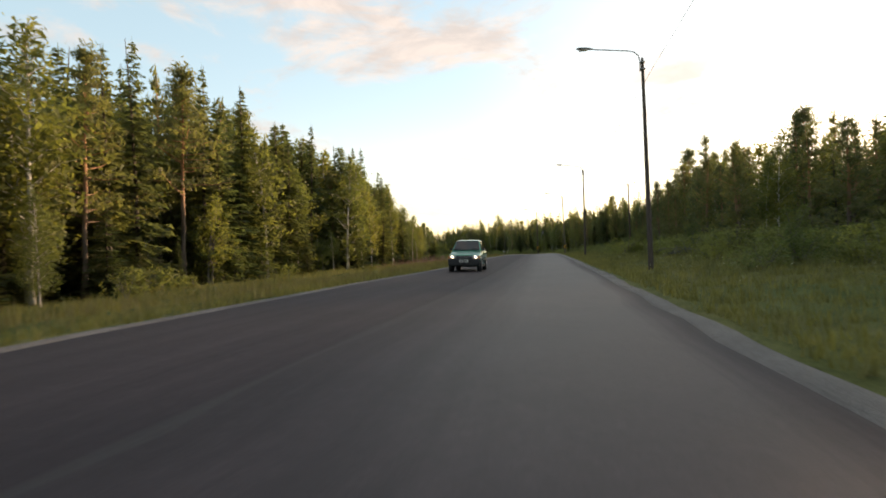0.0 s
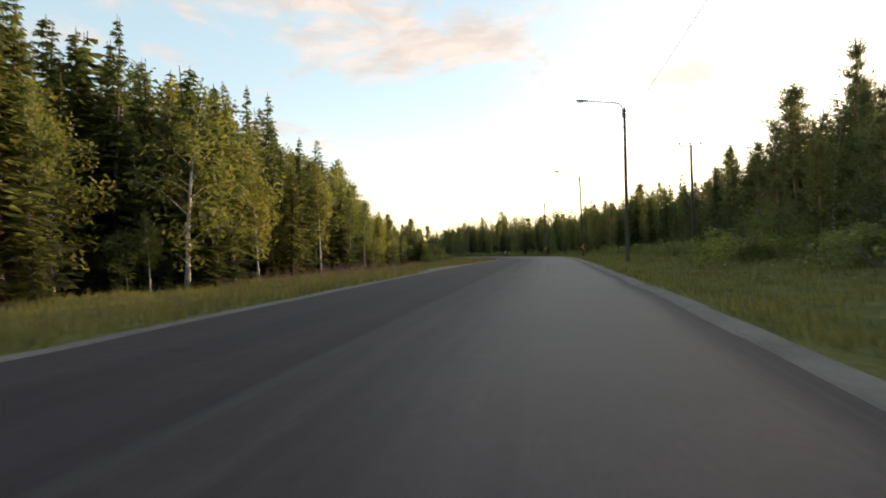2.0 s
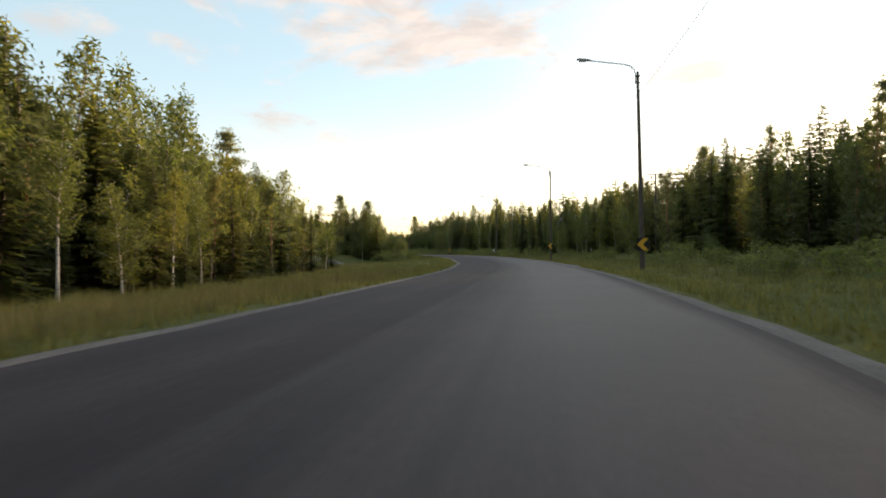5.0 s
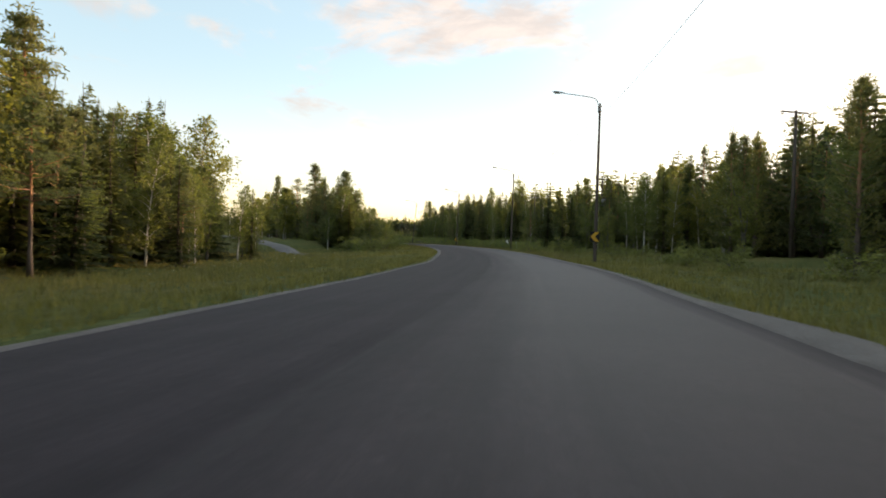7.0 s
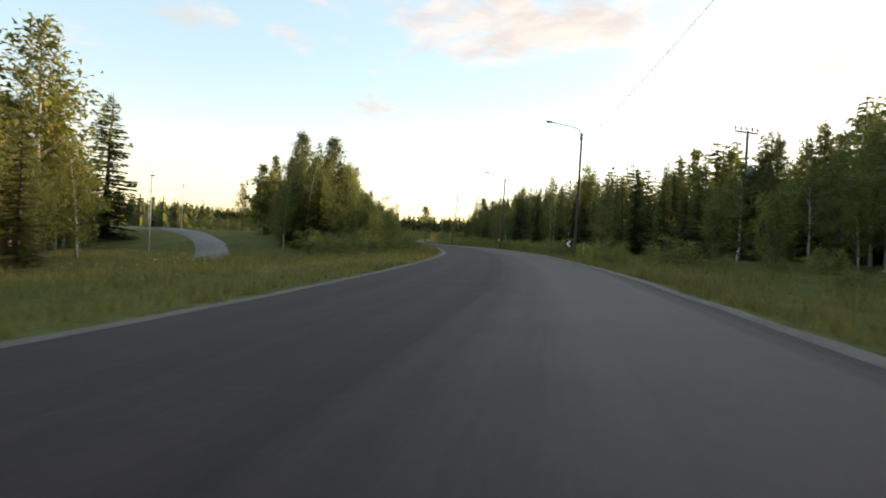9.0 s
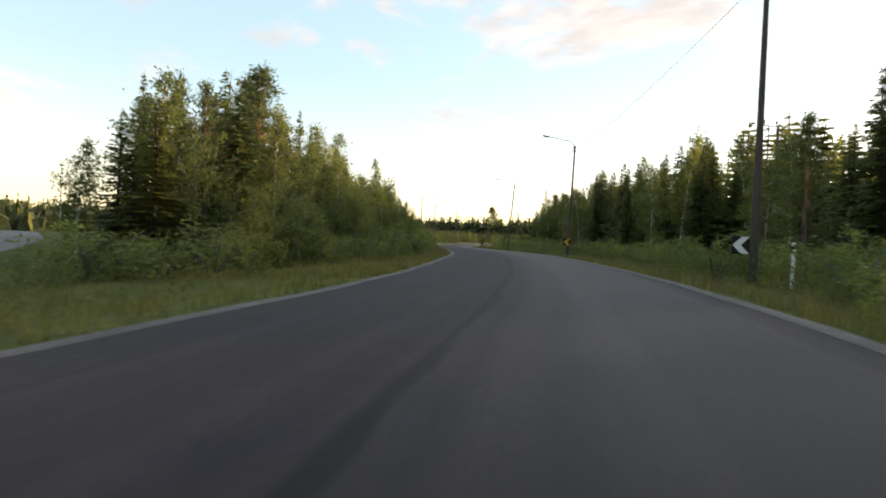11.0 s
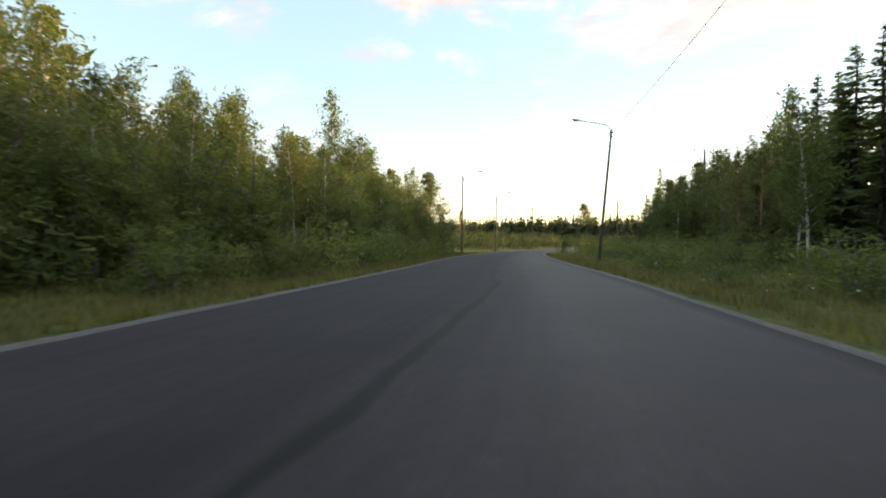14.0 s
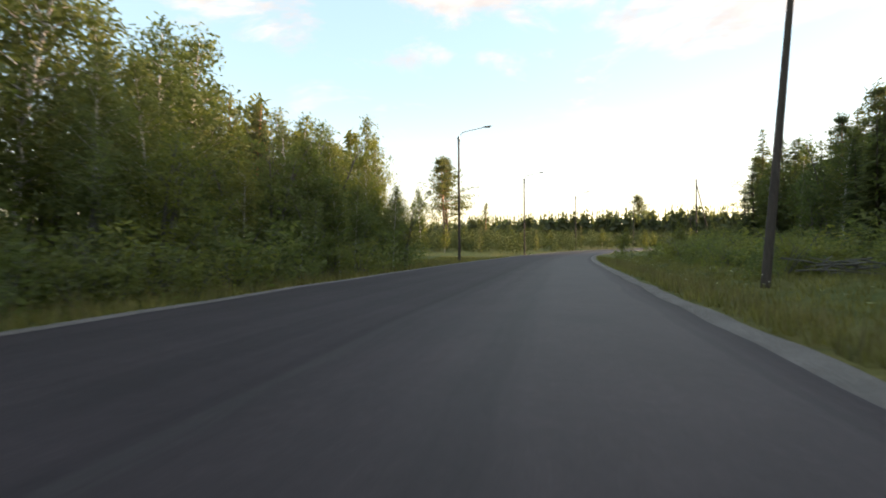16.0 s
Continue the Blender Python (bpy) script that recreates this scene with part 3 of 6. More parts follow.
# ---- ground, road, shoulder ----
def grid_lines(lo, hi, step, far, grow=1.35):
    mid = list(np.arange(lo, hi + 0.01, step))
    a, d = lo, step
    left = []
    while a > -far:
        d *= grow
        a -= d
        left.append(a)
    a, d = hi, step
    right = []
    while a < far:
        d *= grow
        a += d
        right.append(a)
    return np.array(left[::-1] + mid + right)


def build_ground():
    gx, gy = grid_lines(-62, 62, 1.0, 2600), grid_lines(-24, 344, 1.3, 3200)
    X, Y = np.meshgrid(gx, gy)
    Z = ground_z(X.ravel(), Y.ravel())
    v = np.stack([X.ravel(), Y.ravel(), Z], 1)
    nx, ny = len(gx), len(gy)
    i = np.arange(nx * ny).reshape(ny, nx)
    f = np.stack([i[:-1, :-1], i[:-1, 1:], i[1:, 1:], i[1:, :-1]], -1).reshape(-1, 4)
    ob = new("ground", shade(mesh_of("ground", v, f, M_GROUND)))
    return tagged(ob, "grassy road verges and forest floor, dull green", "ground", kind="structure")


def strip(name, stations, lat_rows, dz_rows, mat, zero=None, across=None):
    """A strip along the road: rows of distances to the right, with heights over the road plane; across: the rows' own uv x."""
    verts, uvs, faces = [], [], []
    n = len(lat_rows)
    for k, s in enumerate(stations):
        for row, (lat, dz) in enumerate(zip(lat_rows, dz_rows)):
            la = float(np.interp(s, *lat)) if isinstance(lat, tuple) else lat
            x, y = at_station(s, la)
            verts.append((float(x), float(y), float(road_z(s, la)) + dz))
            uvs.append((across[row] if across else la if zero is None else la - float(np.interp(s, *zero)), s))
    for k in range(len(stations) - 1):
        for j in range(n - 1):
            a = k * n + j
            faces.append((a, a + 1, a + n + 1, a + n))
    return shade(mesh_of(name, verts, faces, mat, uvs=uvs))


build_ground()
ST = np.arange(-58, 418, 1.0)
rng = np.random.default_rng(4)
wob = np.interp(ST, ST[::2], rng.normal(0, 0.035, len(ST[::2])))
LEFT_E = (ST, -np.interp(ST, EDGE_S, EDGE_L) + wob)
RIGHT_E = (ST, np.interp(ST, EDGE_S, EDGE_R) + wob[::-1])
EDGE_IN = (ST, RIGHT_E[1] - 0.62 - 0.10 * np.sin(ST * 0.21) - 0.05 * np.sin(ST * 0.83))
rag = rng.normal(0, 0.03, len(ST)) + 0.05 * np.sin(ST * 0.9) * np.sin(ST * 0.23)
SEAM_A = (ST, np.interp(ST, SEAM_S, SEAM_L) - 0.02 + rag)
SEAM_M = (ST, np.interp(ST, SEAM_S, SEAM_L))
SEAM_B = (ST, np.interp(ST, SEAM_S, SEAM_L) + 0.015 + rag + np.abs(rng.normal(0, 0.03, len(ST))) * (ST > 120))
road = tagged(new("road"), "two-lane asphalt road with worn and darker lanes", "road", kind="structure")
part("worn_lane", strip("worn_lane", ST, [SEAM_B, (ST, (SEAM_B[1] + RIGHT_E[1]) / 2), EDGE_IN, RIGHT_E], [0, 0.012, 0.004, 0], M_ROAD, SEAM_M, (0.02, 2.5, 2.5, -0.1)), None, road, "greyish worn asphalt lane")
part("dark_lane", strip("dark_lane", ST, [LEFT_E, (ST, (SEAM_A[1] + LEFT_E[1]) / 2), SEAM_A], [0, 0.012, 0], M_ROAD, SEAM_M), None, road, "darker, newer asphalt lane")
part("seam", strip("seam", ST, [SEAM_A, SEAM_B], [0, 0], M_ROAD, SEAM_M), None, road, "soft worn joint between the lanes")
js = np.array([244.37, 244.43])
for l0, l1 in ((-2.2, -2.02), (-1.55, 0.55), (0.62, 1.5), (1.55, 2.5)):
    part("joint", strip("joint", js, [l0, (l0 + l1) / 2, l1], [0.006, 0.0145, 0.006], M_JOINT), None, road, "pale grit in a cross joint")
for nm, e, sg in (("shoulder_left", LEFT_E, -1), ("shoulder_right", RIGHT_E, 1)):
    wid = np.interp(ST, [0, 40, 72, 105, 152, 194, 227, 245, 260], [0.40, 0.50, 0.42, 0.30, 0.34, 0.31, 0.23, 0.30, 0.46]) if sg > 0 else np.interp(ST, [5, 38, 70, 118, 150, 190, 223, 257], [0.22, 0.26, 0.28, 0.30, 0.35, 0.37, 0.34, 0.26])
    wid = wid + 0.035 * np.sin(ST * 0.31) + 0.03 * np.sin(ST * 1.7 + sg)
    wid = wid + (0.8 * np.exp(-((ST - 62) / 4.5) ** 2) if sg < 0 else 0.55 * np.exp(-((ST - 119.5) / 2.5) ** 2))
    cols = [(ST, e[1] - sg * 0.05), (ST, e[1] + sg * 0.05), (ST, e[1] + sg * wid * 0.55), (ST, e[1] + sg * wid), (ST, e[1] + sg * (wid + 0.14))]
    dz = [-0.03, 0.018, 0.03, -0.01, -0.16]
    if sg < 0:
        cols, dz = cols[::-1], dz[::-1]
    tagged(new(nm, strip(nm, ST, cols, dz, M_GRAVEL)), "pale grey gravel shoulder beside the asphalt", "road shoulder", kind="structure")

# ---- trees ----
def stem(h, r0, bend, rng, sides=7, steps=7, r1=0.015):
    pts, rad = [], []
    for i in range(steps + 1):
        u = i / steps
        pts.append((bend[0] * u * u + 0.02 * h * 0.1 * rng.normal(), bend[1] * u * u + 0.02 * h * 0.1 * rng.normal(), h * u - (0.25 if i == 0 else 0)))
        rad.append(r0 * (1 - u) ** 0.9 * (1.35 if i == 0 else 1) + r1)
    return pts, rad


def tree_thing(kind, label, category, trunk_me, crown_me):
    ob = new(kind)
    part("trunk", trunk_me, None, ob)
    part("crown", crown_me, None, ob)
    return tagged(ob, label, category)


def spruce(h, seed, gap, per, sprays, wide=0.15, fine=1.0):
    """Spruce: whorls of sagging branches, each with sprays to both sides, thinning to a spire."""
    rng = np.random.default_rng(seed)
    pts, rad = stem(h, 0.011 * h + 0.03, rng.normal(0, 0.12, 2), rng)
    up = np.array([0, 0, 1.0])
    tri = []
    z = 0.05 * h
    while z < 0.985 * h:
        u = z / h
        r = wide * h * (1 - u) ** 0.8 * rng.uniform(0.8, 1.16) * (0.85 if u < 0.08 else 1.0) + 0.10
        for b in range(per if u < 0.85 else max(4, per - 2)):
            a = rng.uniform(0, 2 * math.pi)
            rb = r * rng.uniform(0.58, 1.16)
            out = np.array([math.cos(a), math.sin(a), 0.0])
            side = np.array([-math.sin(a), math.cos(a), 0.0])
            sag = rng.uniform(0.35, 0.62) * (1 - 1.5 * u)
            lift = rng.normal(0, 0.12 * gap)
            n = max(1, int(round(sprays * (0.35 + 0.65 * min(1, rb / 1.6)))))
            for q in range(n):
                f = (q + rng.uniform(0.3, 0.9)) / n
                c = out * rb * f + up * (z + lift - sag * rb * f + 0.45 * sag * rb * f * f)
                ln = (0.30 * rb * (1.05 - 0.6 * f) + 0.11) * fine
                wd = (0.34 * rb / n + 0.035) * fine
                for sg in (-1, 1):
                    tip = c + (out * 0.55 + side * sg * rng.uniform(0.5, 1.0) - up * rng.uniform(0.05, 0.55)) * ln
                    tri.append((c - out * wd, c + out * wd + up * rng.normal(0, 0.03), tip))
            end = out * rb + up * (z + lift - 0.55 * sag * rb)
            tri.append((end - out * 0.25 * rb + side * 0.08, end - out * 0.25 * rb - side * 0.08, end + out * 0.12 * rb + up * 0.06))
        z += gap * rng.uniform(0.7, 1.25) * (1.1 - 0.45 * u)
    for k in range(3):
        a = k * 1.05
        d = np.array([math.cos(a), math.sin(a), 0]) * 0.05
        tri.append((np.array([0, 0, h - 0.75]) + d, np.array([0, 0, h - 0.75]) - d, np.array([0, 0, h + 0.25])))
    v = np.array(tri).reshape(-1, 3)
    return tree_thing("spruce", "dark green spruce with drooping branches", "spruce tree",
                      tube_mesh("spruce_trunk", pts, rad, M_BARK_SPRUCE, 6), mesh_of("spruce_crown", v, np.arange(len(v)).reshape(-1, 3), M_SPRUCE))


def leafy(centers, per, spread, size, rng, long=1.5, droop=0.0, slim=0.55):
    n = len(centers) * per
    c = np.repeat(centers, per, 0) + rng.normal(0, 1, (n, 3)) * spread
    d = unit(rng.normal(0, 1, (n, 3)) + np.array([0, 0, -droop]))
    e = unit(np.cross(d, rng.normal(0, 1, (n, 3))))
    s = size * rng.uniform(0.6, 1.35, (n, 1))
    v = np.stack([c + d * s * long * 0.62, c - d * s * long * 0.45 + e * s * slim, c - d * s * long * 0.45 - e * s * slim], 1).reshape(-1, 3)
    return v, np.arange(3 * n).reshape(-1, 3)


def join(tv, tf, bv, bf):
    tf += [tuple(i + len(tv) for i in q) for q in bf]
    tv += bv


def pine(h, seed, limbs, clumps, per, size, low=0.45, taper=1.6, dead=0):
    """Tall pine: bare trunk, crooked limbs and flat clumps of needles at their ends."""
    rng = np.random.default_rng(seed)
    pts, rad = stem(h * 0.97, 0.011 * h + 0.03, rng.normal(0, 0.3, 2), rng)
    tv, tf = tube(pts, rad, 7)
    C = []
    for k in range(limbs):
        u = low + (1 - low) * ((k + rng.uniform(0, 1)) / limbs)
        r = h * 0.20 * (1.08 - ((u - low) / (1 - low)) ** taper) * rng.uniform(0.45, 1.25)
        a = rng.uniform(0, 2 * math.pi)
        base = np.array([pts[-1][0] * u * u, pts[-1][1] * u * u, h * u * 0.97])
        tip = base + np.array([math.cos(a) * r, math.sin(a) * r, r * rng.uniform(0.0, 0.55)])
        join(tv, tf, *tube([base, (base * 0.45 + tip * 0.55) - np.array([0, 0, 0.05 * r]), tip], [0.05, 0.035, 0.012], 4, False))
        for q in range(clumps):
            w = 0.45 + 0.6 * (q + rng.uniform(0, 1)) / clumps
            C.append(base + (tip - base) * w + rng.normal(0, 1, 3) * np.array([0.16, 0.16, 0.06]) * (0.6 + r) + np.array([0, 0, 0.1]))
    for k in range(dead):                                # bare grey limbs under the crown
        u = low * rng.uniform(0.55, 1.0)
        a, r = rng.uniform(0, 2 * math.pi), h * rng.uniform(0.05, 0.12)
        base = np.array([pts[-1][0] * u * u, pts[-1][1] * u * u, h * u * 0.97])
        join(tv, tf, *tube([base, base + np.array([math.cos(a) * r, math.sin(a) * r, r * rng.uniform(-0.1, 0.4)])], [0.03, 0.008], 4, False))
    for q in range(9):
        C.append(np.array([pts[-1][0], pts[-1][1], h * (0.90 + 0.013 * q)]))
    v, f = leafy(np.array(C), per, np.array([0.34, 0.34, 0.12]) * (h / 15) ** 0.5, size, rng, 2.6, -0.25, 0.34)
    return tree_thing("pine", "pine with grey lower trunk and clumped needles", "pine tree",
                      shade(mesh_of("pine_trunk", tv, tf, M_BARK_PINE)), mesh_of("pine_crown", v, f, M_PINE))


def young_pine(h, seed, gap, per, steps, needles, size, wide=0.2):
    """Young pine: open whorls of upswept branches with tufts of long needles, and a pointed leader."""
    rng = np.random.default_rng(seed)
    pts, rad = stem(h * 0.98, 0.011 * h + 0.02, rng.normal(0, 0.12, 2), rng)
    tv, tf = tube(pts, rad, 6)
    C, D = [], []
    z = 0.06 * h
    while z < 0.95 * h:
        u = z / h
        r = wide * h * min(1.0, (u + 0.25) / 0.42) * (1 - u) ** 0.9 * rng.uniform(0.75, 1.2) + 0.10
        for b in range(per):
            a = rng.uniform(0, 2 * math.pi)
            rb = r * rng.uniform(0.5, 1.2)
            rise = rng.uniform(0.18, 0.5) + 0.5 * u
            out = np.array([math.cos(a), math.sin(a), 0.0])
            base = np.array([0, 0, z + rng.normal(0, 0.1)])
            tip = base + out * rb + np.array([0, 0, rise * rb])
            if b % 2 == 0:
                join(tv, tf, *tube([base, tip], [0.022, 0.006], 3, False))
            for q in range(steps):
                f = (q + rng.uniform(0.5, 1.0)) / steps
                side = np.array([-math.sin(a), math.cos(a), 0]) * rng.normal(0, 0.22) * rb * f
                C.append(base + (tip - base) * (0.2 + 0.8 * f) + side + np.array([0, 0, 0.12 * rb * f * f]))
                D.append(out * 0.8 + np.array([0, 0, 0.5 + u]))
        z += gap * rng.uniform(0.75, 1.25) * (1.15 - 0.4 * u)
    for q in range(8):
        C.append(np.array([0, 0, h * (0.93 + 0.01 * q)])); D.append(np.array([0, 0, 1.6]))
    C, D = np.repeat(np.array(C), needles, 0), np.repeat(np.array(D), needles, 0)
    n = len(C)
    c = C + rng.normal(0, 0.09 * (h / 8) ** 0.5, (n, 3))
    d = unit(D + rng.normal(0, 0.75, (n, 3)))
    e = unit(np.cross(d, rng.normal(0, 1, (n, 3))))
    s = size * rng.uniform(0.6, 1.4, (n, 1)) * (1.15 - 0.65 * np.clip(c[:, 2:3] / h, 0, 1))
    v = np.stack([c + d * s, c - d * s * 0.7 + e * s * 0.24, c - d * s * 0.7 - e * s * 0.24], 1).reshape(-1, 3)
    spire = np.array([[(dx, dy, h * 0.92), (-dx, -dy, h * 0.92), (0, 0, h * 1.02)] for dx, dy in ((0.07, 0), (0, 0.07), (0.05, 0.05))]).reshape(-1, 3)
    v = np.concatenate([v, spire])
    n += 3
    return tree_thing("pine", "young pine with upswept branches and long needles", "pine tree",
                      shade(mesh_of("pine_trunk", tv, tf, M_BARK_PINE)), mesh_of("pine_crown", v, np.arange(3 * n).reshape(-1, 3), M_PINE))


def broadleaf(kind, label, category, h, seed, limbs, per, size, wide, low, bark, leaf, stems=1, peak=0.36, droop=0.5):
    """Birch or alder: slim trunk or several, rising limbs with hanging twigs of small leaves, an uneven crown with gaps."""
    rng = np.random.default_rng(seed)
    tv, tf, C = [], [], []
    for q in range(stems):
        lean = rng.normal(0, 0.04 * h if stems == 1 else 0.12 * h, 2)
        off = rng.normal(0, 0.0 if stems == 1 else 0.25, 2)
        hh = h * (1 if q == 0 else rng.uniform(0.65, 0.95))
        pts, rad = stem(hh * 0.97, 0.0062 * h + 0.02, lean, rng)
        pts = [(p[0] + off[0], p[1] + off[1], p[2]) for p in pts]
        join(tv, tf, *tube(pts, rad, 6))
        n = max(4, limbs // stems)
        for k in range(n):
            w = (k + rng.uniform(0, 1)) / n
            u = low + (0.95 - low) * w
            env = wide * h * (((w + 0.14) / (peak + 0.14)) ** 0.7 if w < peak else ((1.05 - w) / (1.05 - peak)) ** 0.85) * rng.uniform(0.5, 1.22)
            a = k * 2.4 + rng.normal(0, 0.5)
            out = np.array([math.cos(a), math.sin(a), 0.0])
            base = np.array([off[0] + lean[0] * u * u, off[1] + lean[1] * u * u, hh * u])
            rise = env * rng.uniform(0.5, 1.0)
            path = lambda f: base + out * env * f + np.array([0, 0, rise * (1.5 * f - (0.55 + 0.5 * droop) * f * f)])
            if k % 2 == 0 and env > 0.5:
                join(tv, tf, *tube([base - np.array([0, 0, 0.1]), path(0.45), path(0.95)], [0.014 + 0.002 * h, 0.015, 0.006], 3, False))
            m = max(2, int(env / (0.30 * (h / 12) ** 0.5)))
            for g in range(m):
                f = 0.22 + 0.83 * (g + rng.uniform(0, 1)) / m
                c = path(f) + rng.normal(0, 0.10 + 0.07 * env * f, 3)
                C.append(c)
                if rng.uniform() < 0.5:
                    C.append(c - np.array([0, 0, rng.uniform(0.2, 0.75) * droop * (h / 12) ** 0.5]))
    for g in range(5):
        C.append(np.array([pts[-1][0] * 0 + off[0] + lean[0], off[1] + lean[1], hh * (0.93 + 0.012 * g)]) if stems == 1 else C[-1])
    sp = np.array([0.23, 0.23, 0.27]) * (h / 12) ** 0.5
    v, f = leafy(np.array(C), per, sp, size, rng, 2.0, 0.6 * droop, 0.42)
    return tree_thing(kind, label, category, shade(mesh_of(kind + "_trunk", tv, tf, bark)), mesh_of(kind + "_crown", v, f, leaf))


def shrub(h, seed, clusters, per, size, leaf, name="shrub", label="low green willow shrub"):
    rng = np.random.default_rng(seed)
    tv, tf, C = [], [], []
    for k in range(7):
        a = rng.uniform(0, 2 * math.pi)
        tip = np.array([math.cos(a), math.sin(a), 0]) * h * 0.4 + np.array([0, 0, h * rng.uniform(0.5, 0.9)])
        join(tv, tf, *tube([(0, 0, -0.1), tip * 0.5 + np.array([0, 0, 0.1]), tip], [0.03, 0.02, 0.006], 4, False))
    lobes = [(rng.normal(0, 0.30 * h), rng.normal(0, 0.30 * h), rng.uniform(0.55, 1.0)) for k in range(6)]
    for k in range(clusters):
        lx, ly, lh = lobes[k % 6]
        a, w = rng.uniform(0, 2 * math.pi), rng.uniform(0.03, 1.0)
        r = h * 0.36 * math.sqrt(max(0.02, 1 - (w * 0.98) ** 2.4)) * math.sqrt(rng.uniform(0.1, 1.0))
        C.append((lx + math.cos(a) * r, ly + math.sin(a) * r, h * lh * w))
    v, f = leafy(np.array(C), per, np.array([0.15, 0.15, 0.17]) * (h / 2.5) ** 0.6, size, rng, 2.0, -0.2, 0.45)
    ob = new(name)
    part("trunk", shade(mesh_of("shrub_stems", tv, tf, M_BARK_GREY)), None, ob)
    part("foliage", mesh_of("shrub_foliage", v, f, leaf), None, ob)
    return tagged(ob, label, "shrub")


# templates: near ones with fine leaves, far ones coarser; each stands at its first place
BIRCH = "slender birch with pale trunk and yellow-green leaves"
T = {
    "spruce": [(spruce(16, 11 + i, 0.42, 8, 5, 0.145 + 0.025 * i, 1.28), 16) for i in range(3)],
    "spruce_far": [(spruce(14, 31 + i, 0.78, 6, 2, 0.18, 2.4), 14) for i in range(2)],
    "pine": [(pine(16, 51 + i, 46, 6, 14, 0.156, 0.30 + 0.12 * i, 1.0), 16) for i in range(2)],
    "pine_bare": [(pine(16, 57, 22, 4, 18, 0.112, 0.72, 1.4, 16), 16)],
    "pine_young": [(young_pine(10, 61 + i, 0.50, 6, 5, 4, 0.23, 0.19 + 0.03 * i), 10) for i in range(3)],
    "pine_far": [(young_pine(13, 71 + i, 0.95, 6, 3, 2, 0.56, 0.20), 13) for i in range(2)],
    "birch": [(broadleaf("birch", BIRCH, "birch tree", 13, 81 + i, 84, 9, 0.122, 0.20 - 0.015 * i, 0.10 + 0.11 * i, M_BARK_BIRCH, M_BIRCH_YOUNG), 13) for i in range(3)],
    "birch_mid": [(broadleaf("birch", BIRCH, "birch tree", 13, 141 + i, 62, 7, 0.160, 0.20 - 0.015 * i, 0.10 + 0.11 * i, M_BARK_BIRCH, M_BIRCH), 13) for i in range(2)],
    "birch_tall": [(broadleaf("birch", "tall birch with a long bare white trunk", "birch tree", 15, 131 + i, 62, 11, 0.138, 0.15, 0.34 + 0.06 * i, M_BARK_BIRCH, M_BIRCH), 15) for i in range(2)],
    "birch_far": [(broadleaf("birch", "birch with yellow-green leaves at the forest edge", "birch tree", 12, 91 + i, 36, 4, 0.34, 0.20, 0.12, M_BARK_BIRCH, M_BIRCH), 12) for i in range(2)],
    "alder": [(broadleaf("alder", "many-stemmed alder with dark green leaves", "alder tree", 8, 101 + i, 64, 9, 0.105, 0.22, 0.06, M_BARK_GREY, M_ALDER, 3, 0.36, 0.2), 8) for i in range(2)],
    "shrub": [(shrub(2.4, 111 + i, 92, 13, 0.085, M_SHRUB), 2.4) for i in range(3)],
    "shrub_far": [(shrub(2.2, 121 + i, 60, 11, 0.125, M_SHRUB), 2.2) for i in range(2)],
}
T = {k: [(o, max(v.co.z for c in o.children for v in c.data.vertices)) for o, _ in rows] for k, rows in T.items()}   # true heights
used = set()
PLACED = []
STAND, BUSHES = [], []                                    # trees deep in the wood and bushes far off, joined


def plant(kind, x, y, h, rng, wide=1.0, group=""):
    """Stands one tree of a kind at x, y; the first of each template is used itself."""
    tmpl, h0 = T[kind][rng.integers(len(T[kind]))]
    k = h / h0
    kx = k * wide
    m = Matrix.Translation((x, y, gz(x, y) - 0.05)) @ Matrix.Rotation(rng.uniform(0, 2 * math.pi), 4, "Z") @ Matrix.Rotation(rng.normal(0, 0.02), 4, "X") @ Matrix.Diagonal((kx, kx, k, 1))
    if kind.endswith("_far") and group:
        (BUSHES if kind == "shrub_far" else STAND).append((tmpl, m))
        PLACED.append((x, y))
        return None
    if tmpl.name in used:
        ob = copy_thing(tmpl, m @ Matrix.Diagonal((*(1 / v for v in tmpl.scale), 1)))
    else:
        ob = tmpl
        ob.matrix_basis = m
        used.add(tmpl.name)
    if group:
        ob["group"] = group
    PLACED.append((x, y))
    return ob


prng = np.random.default_rng(77)
OPEN = [(234.6, -15.0)]                                       # gaps in the roadside growth where rock shows
LANES = [(-20.4, 249.0, -4.5, 241.8, 2.1), (12.1, 235.65, 13.6, 204.0, 1.25), (-7.2, 226.7, 4.5, 219.6, 1.5), (-18.0, 199.0, -80.0, 262.0, 8.5), (40.6, 151.2, 29.5, 130.8, 1.3), (4.7, 291.2, 5.0, 261.0, 1.2)]   # cut free: before the rocks, the curve board and two power poles, along the footpath


def in_lane(x, y):
    for ax, ay, bx, by, wide in LANES:
        k = max(-0.04, min(1.0, ((x - ax) * (bx - ax) + (y - ay) * (by - ay)) / ((bx - ax) ** 2 + (by - ay) ** 2)))
        if math.hypot(x - ax - k * (bx - ax), y - ay - k * (by - ay)) < wide:
            return True
    return False
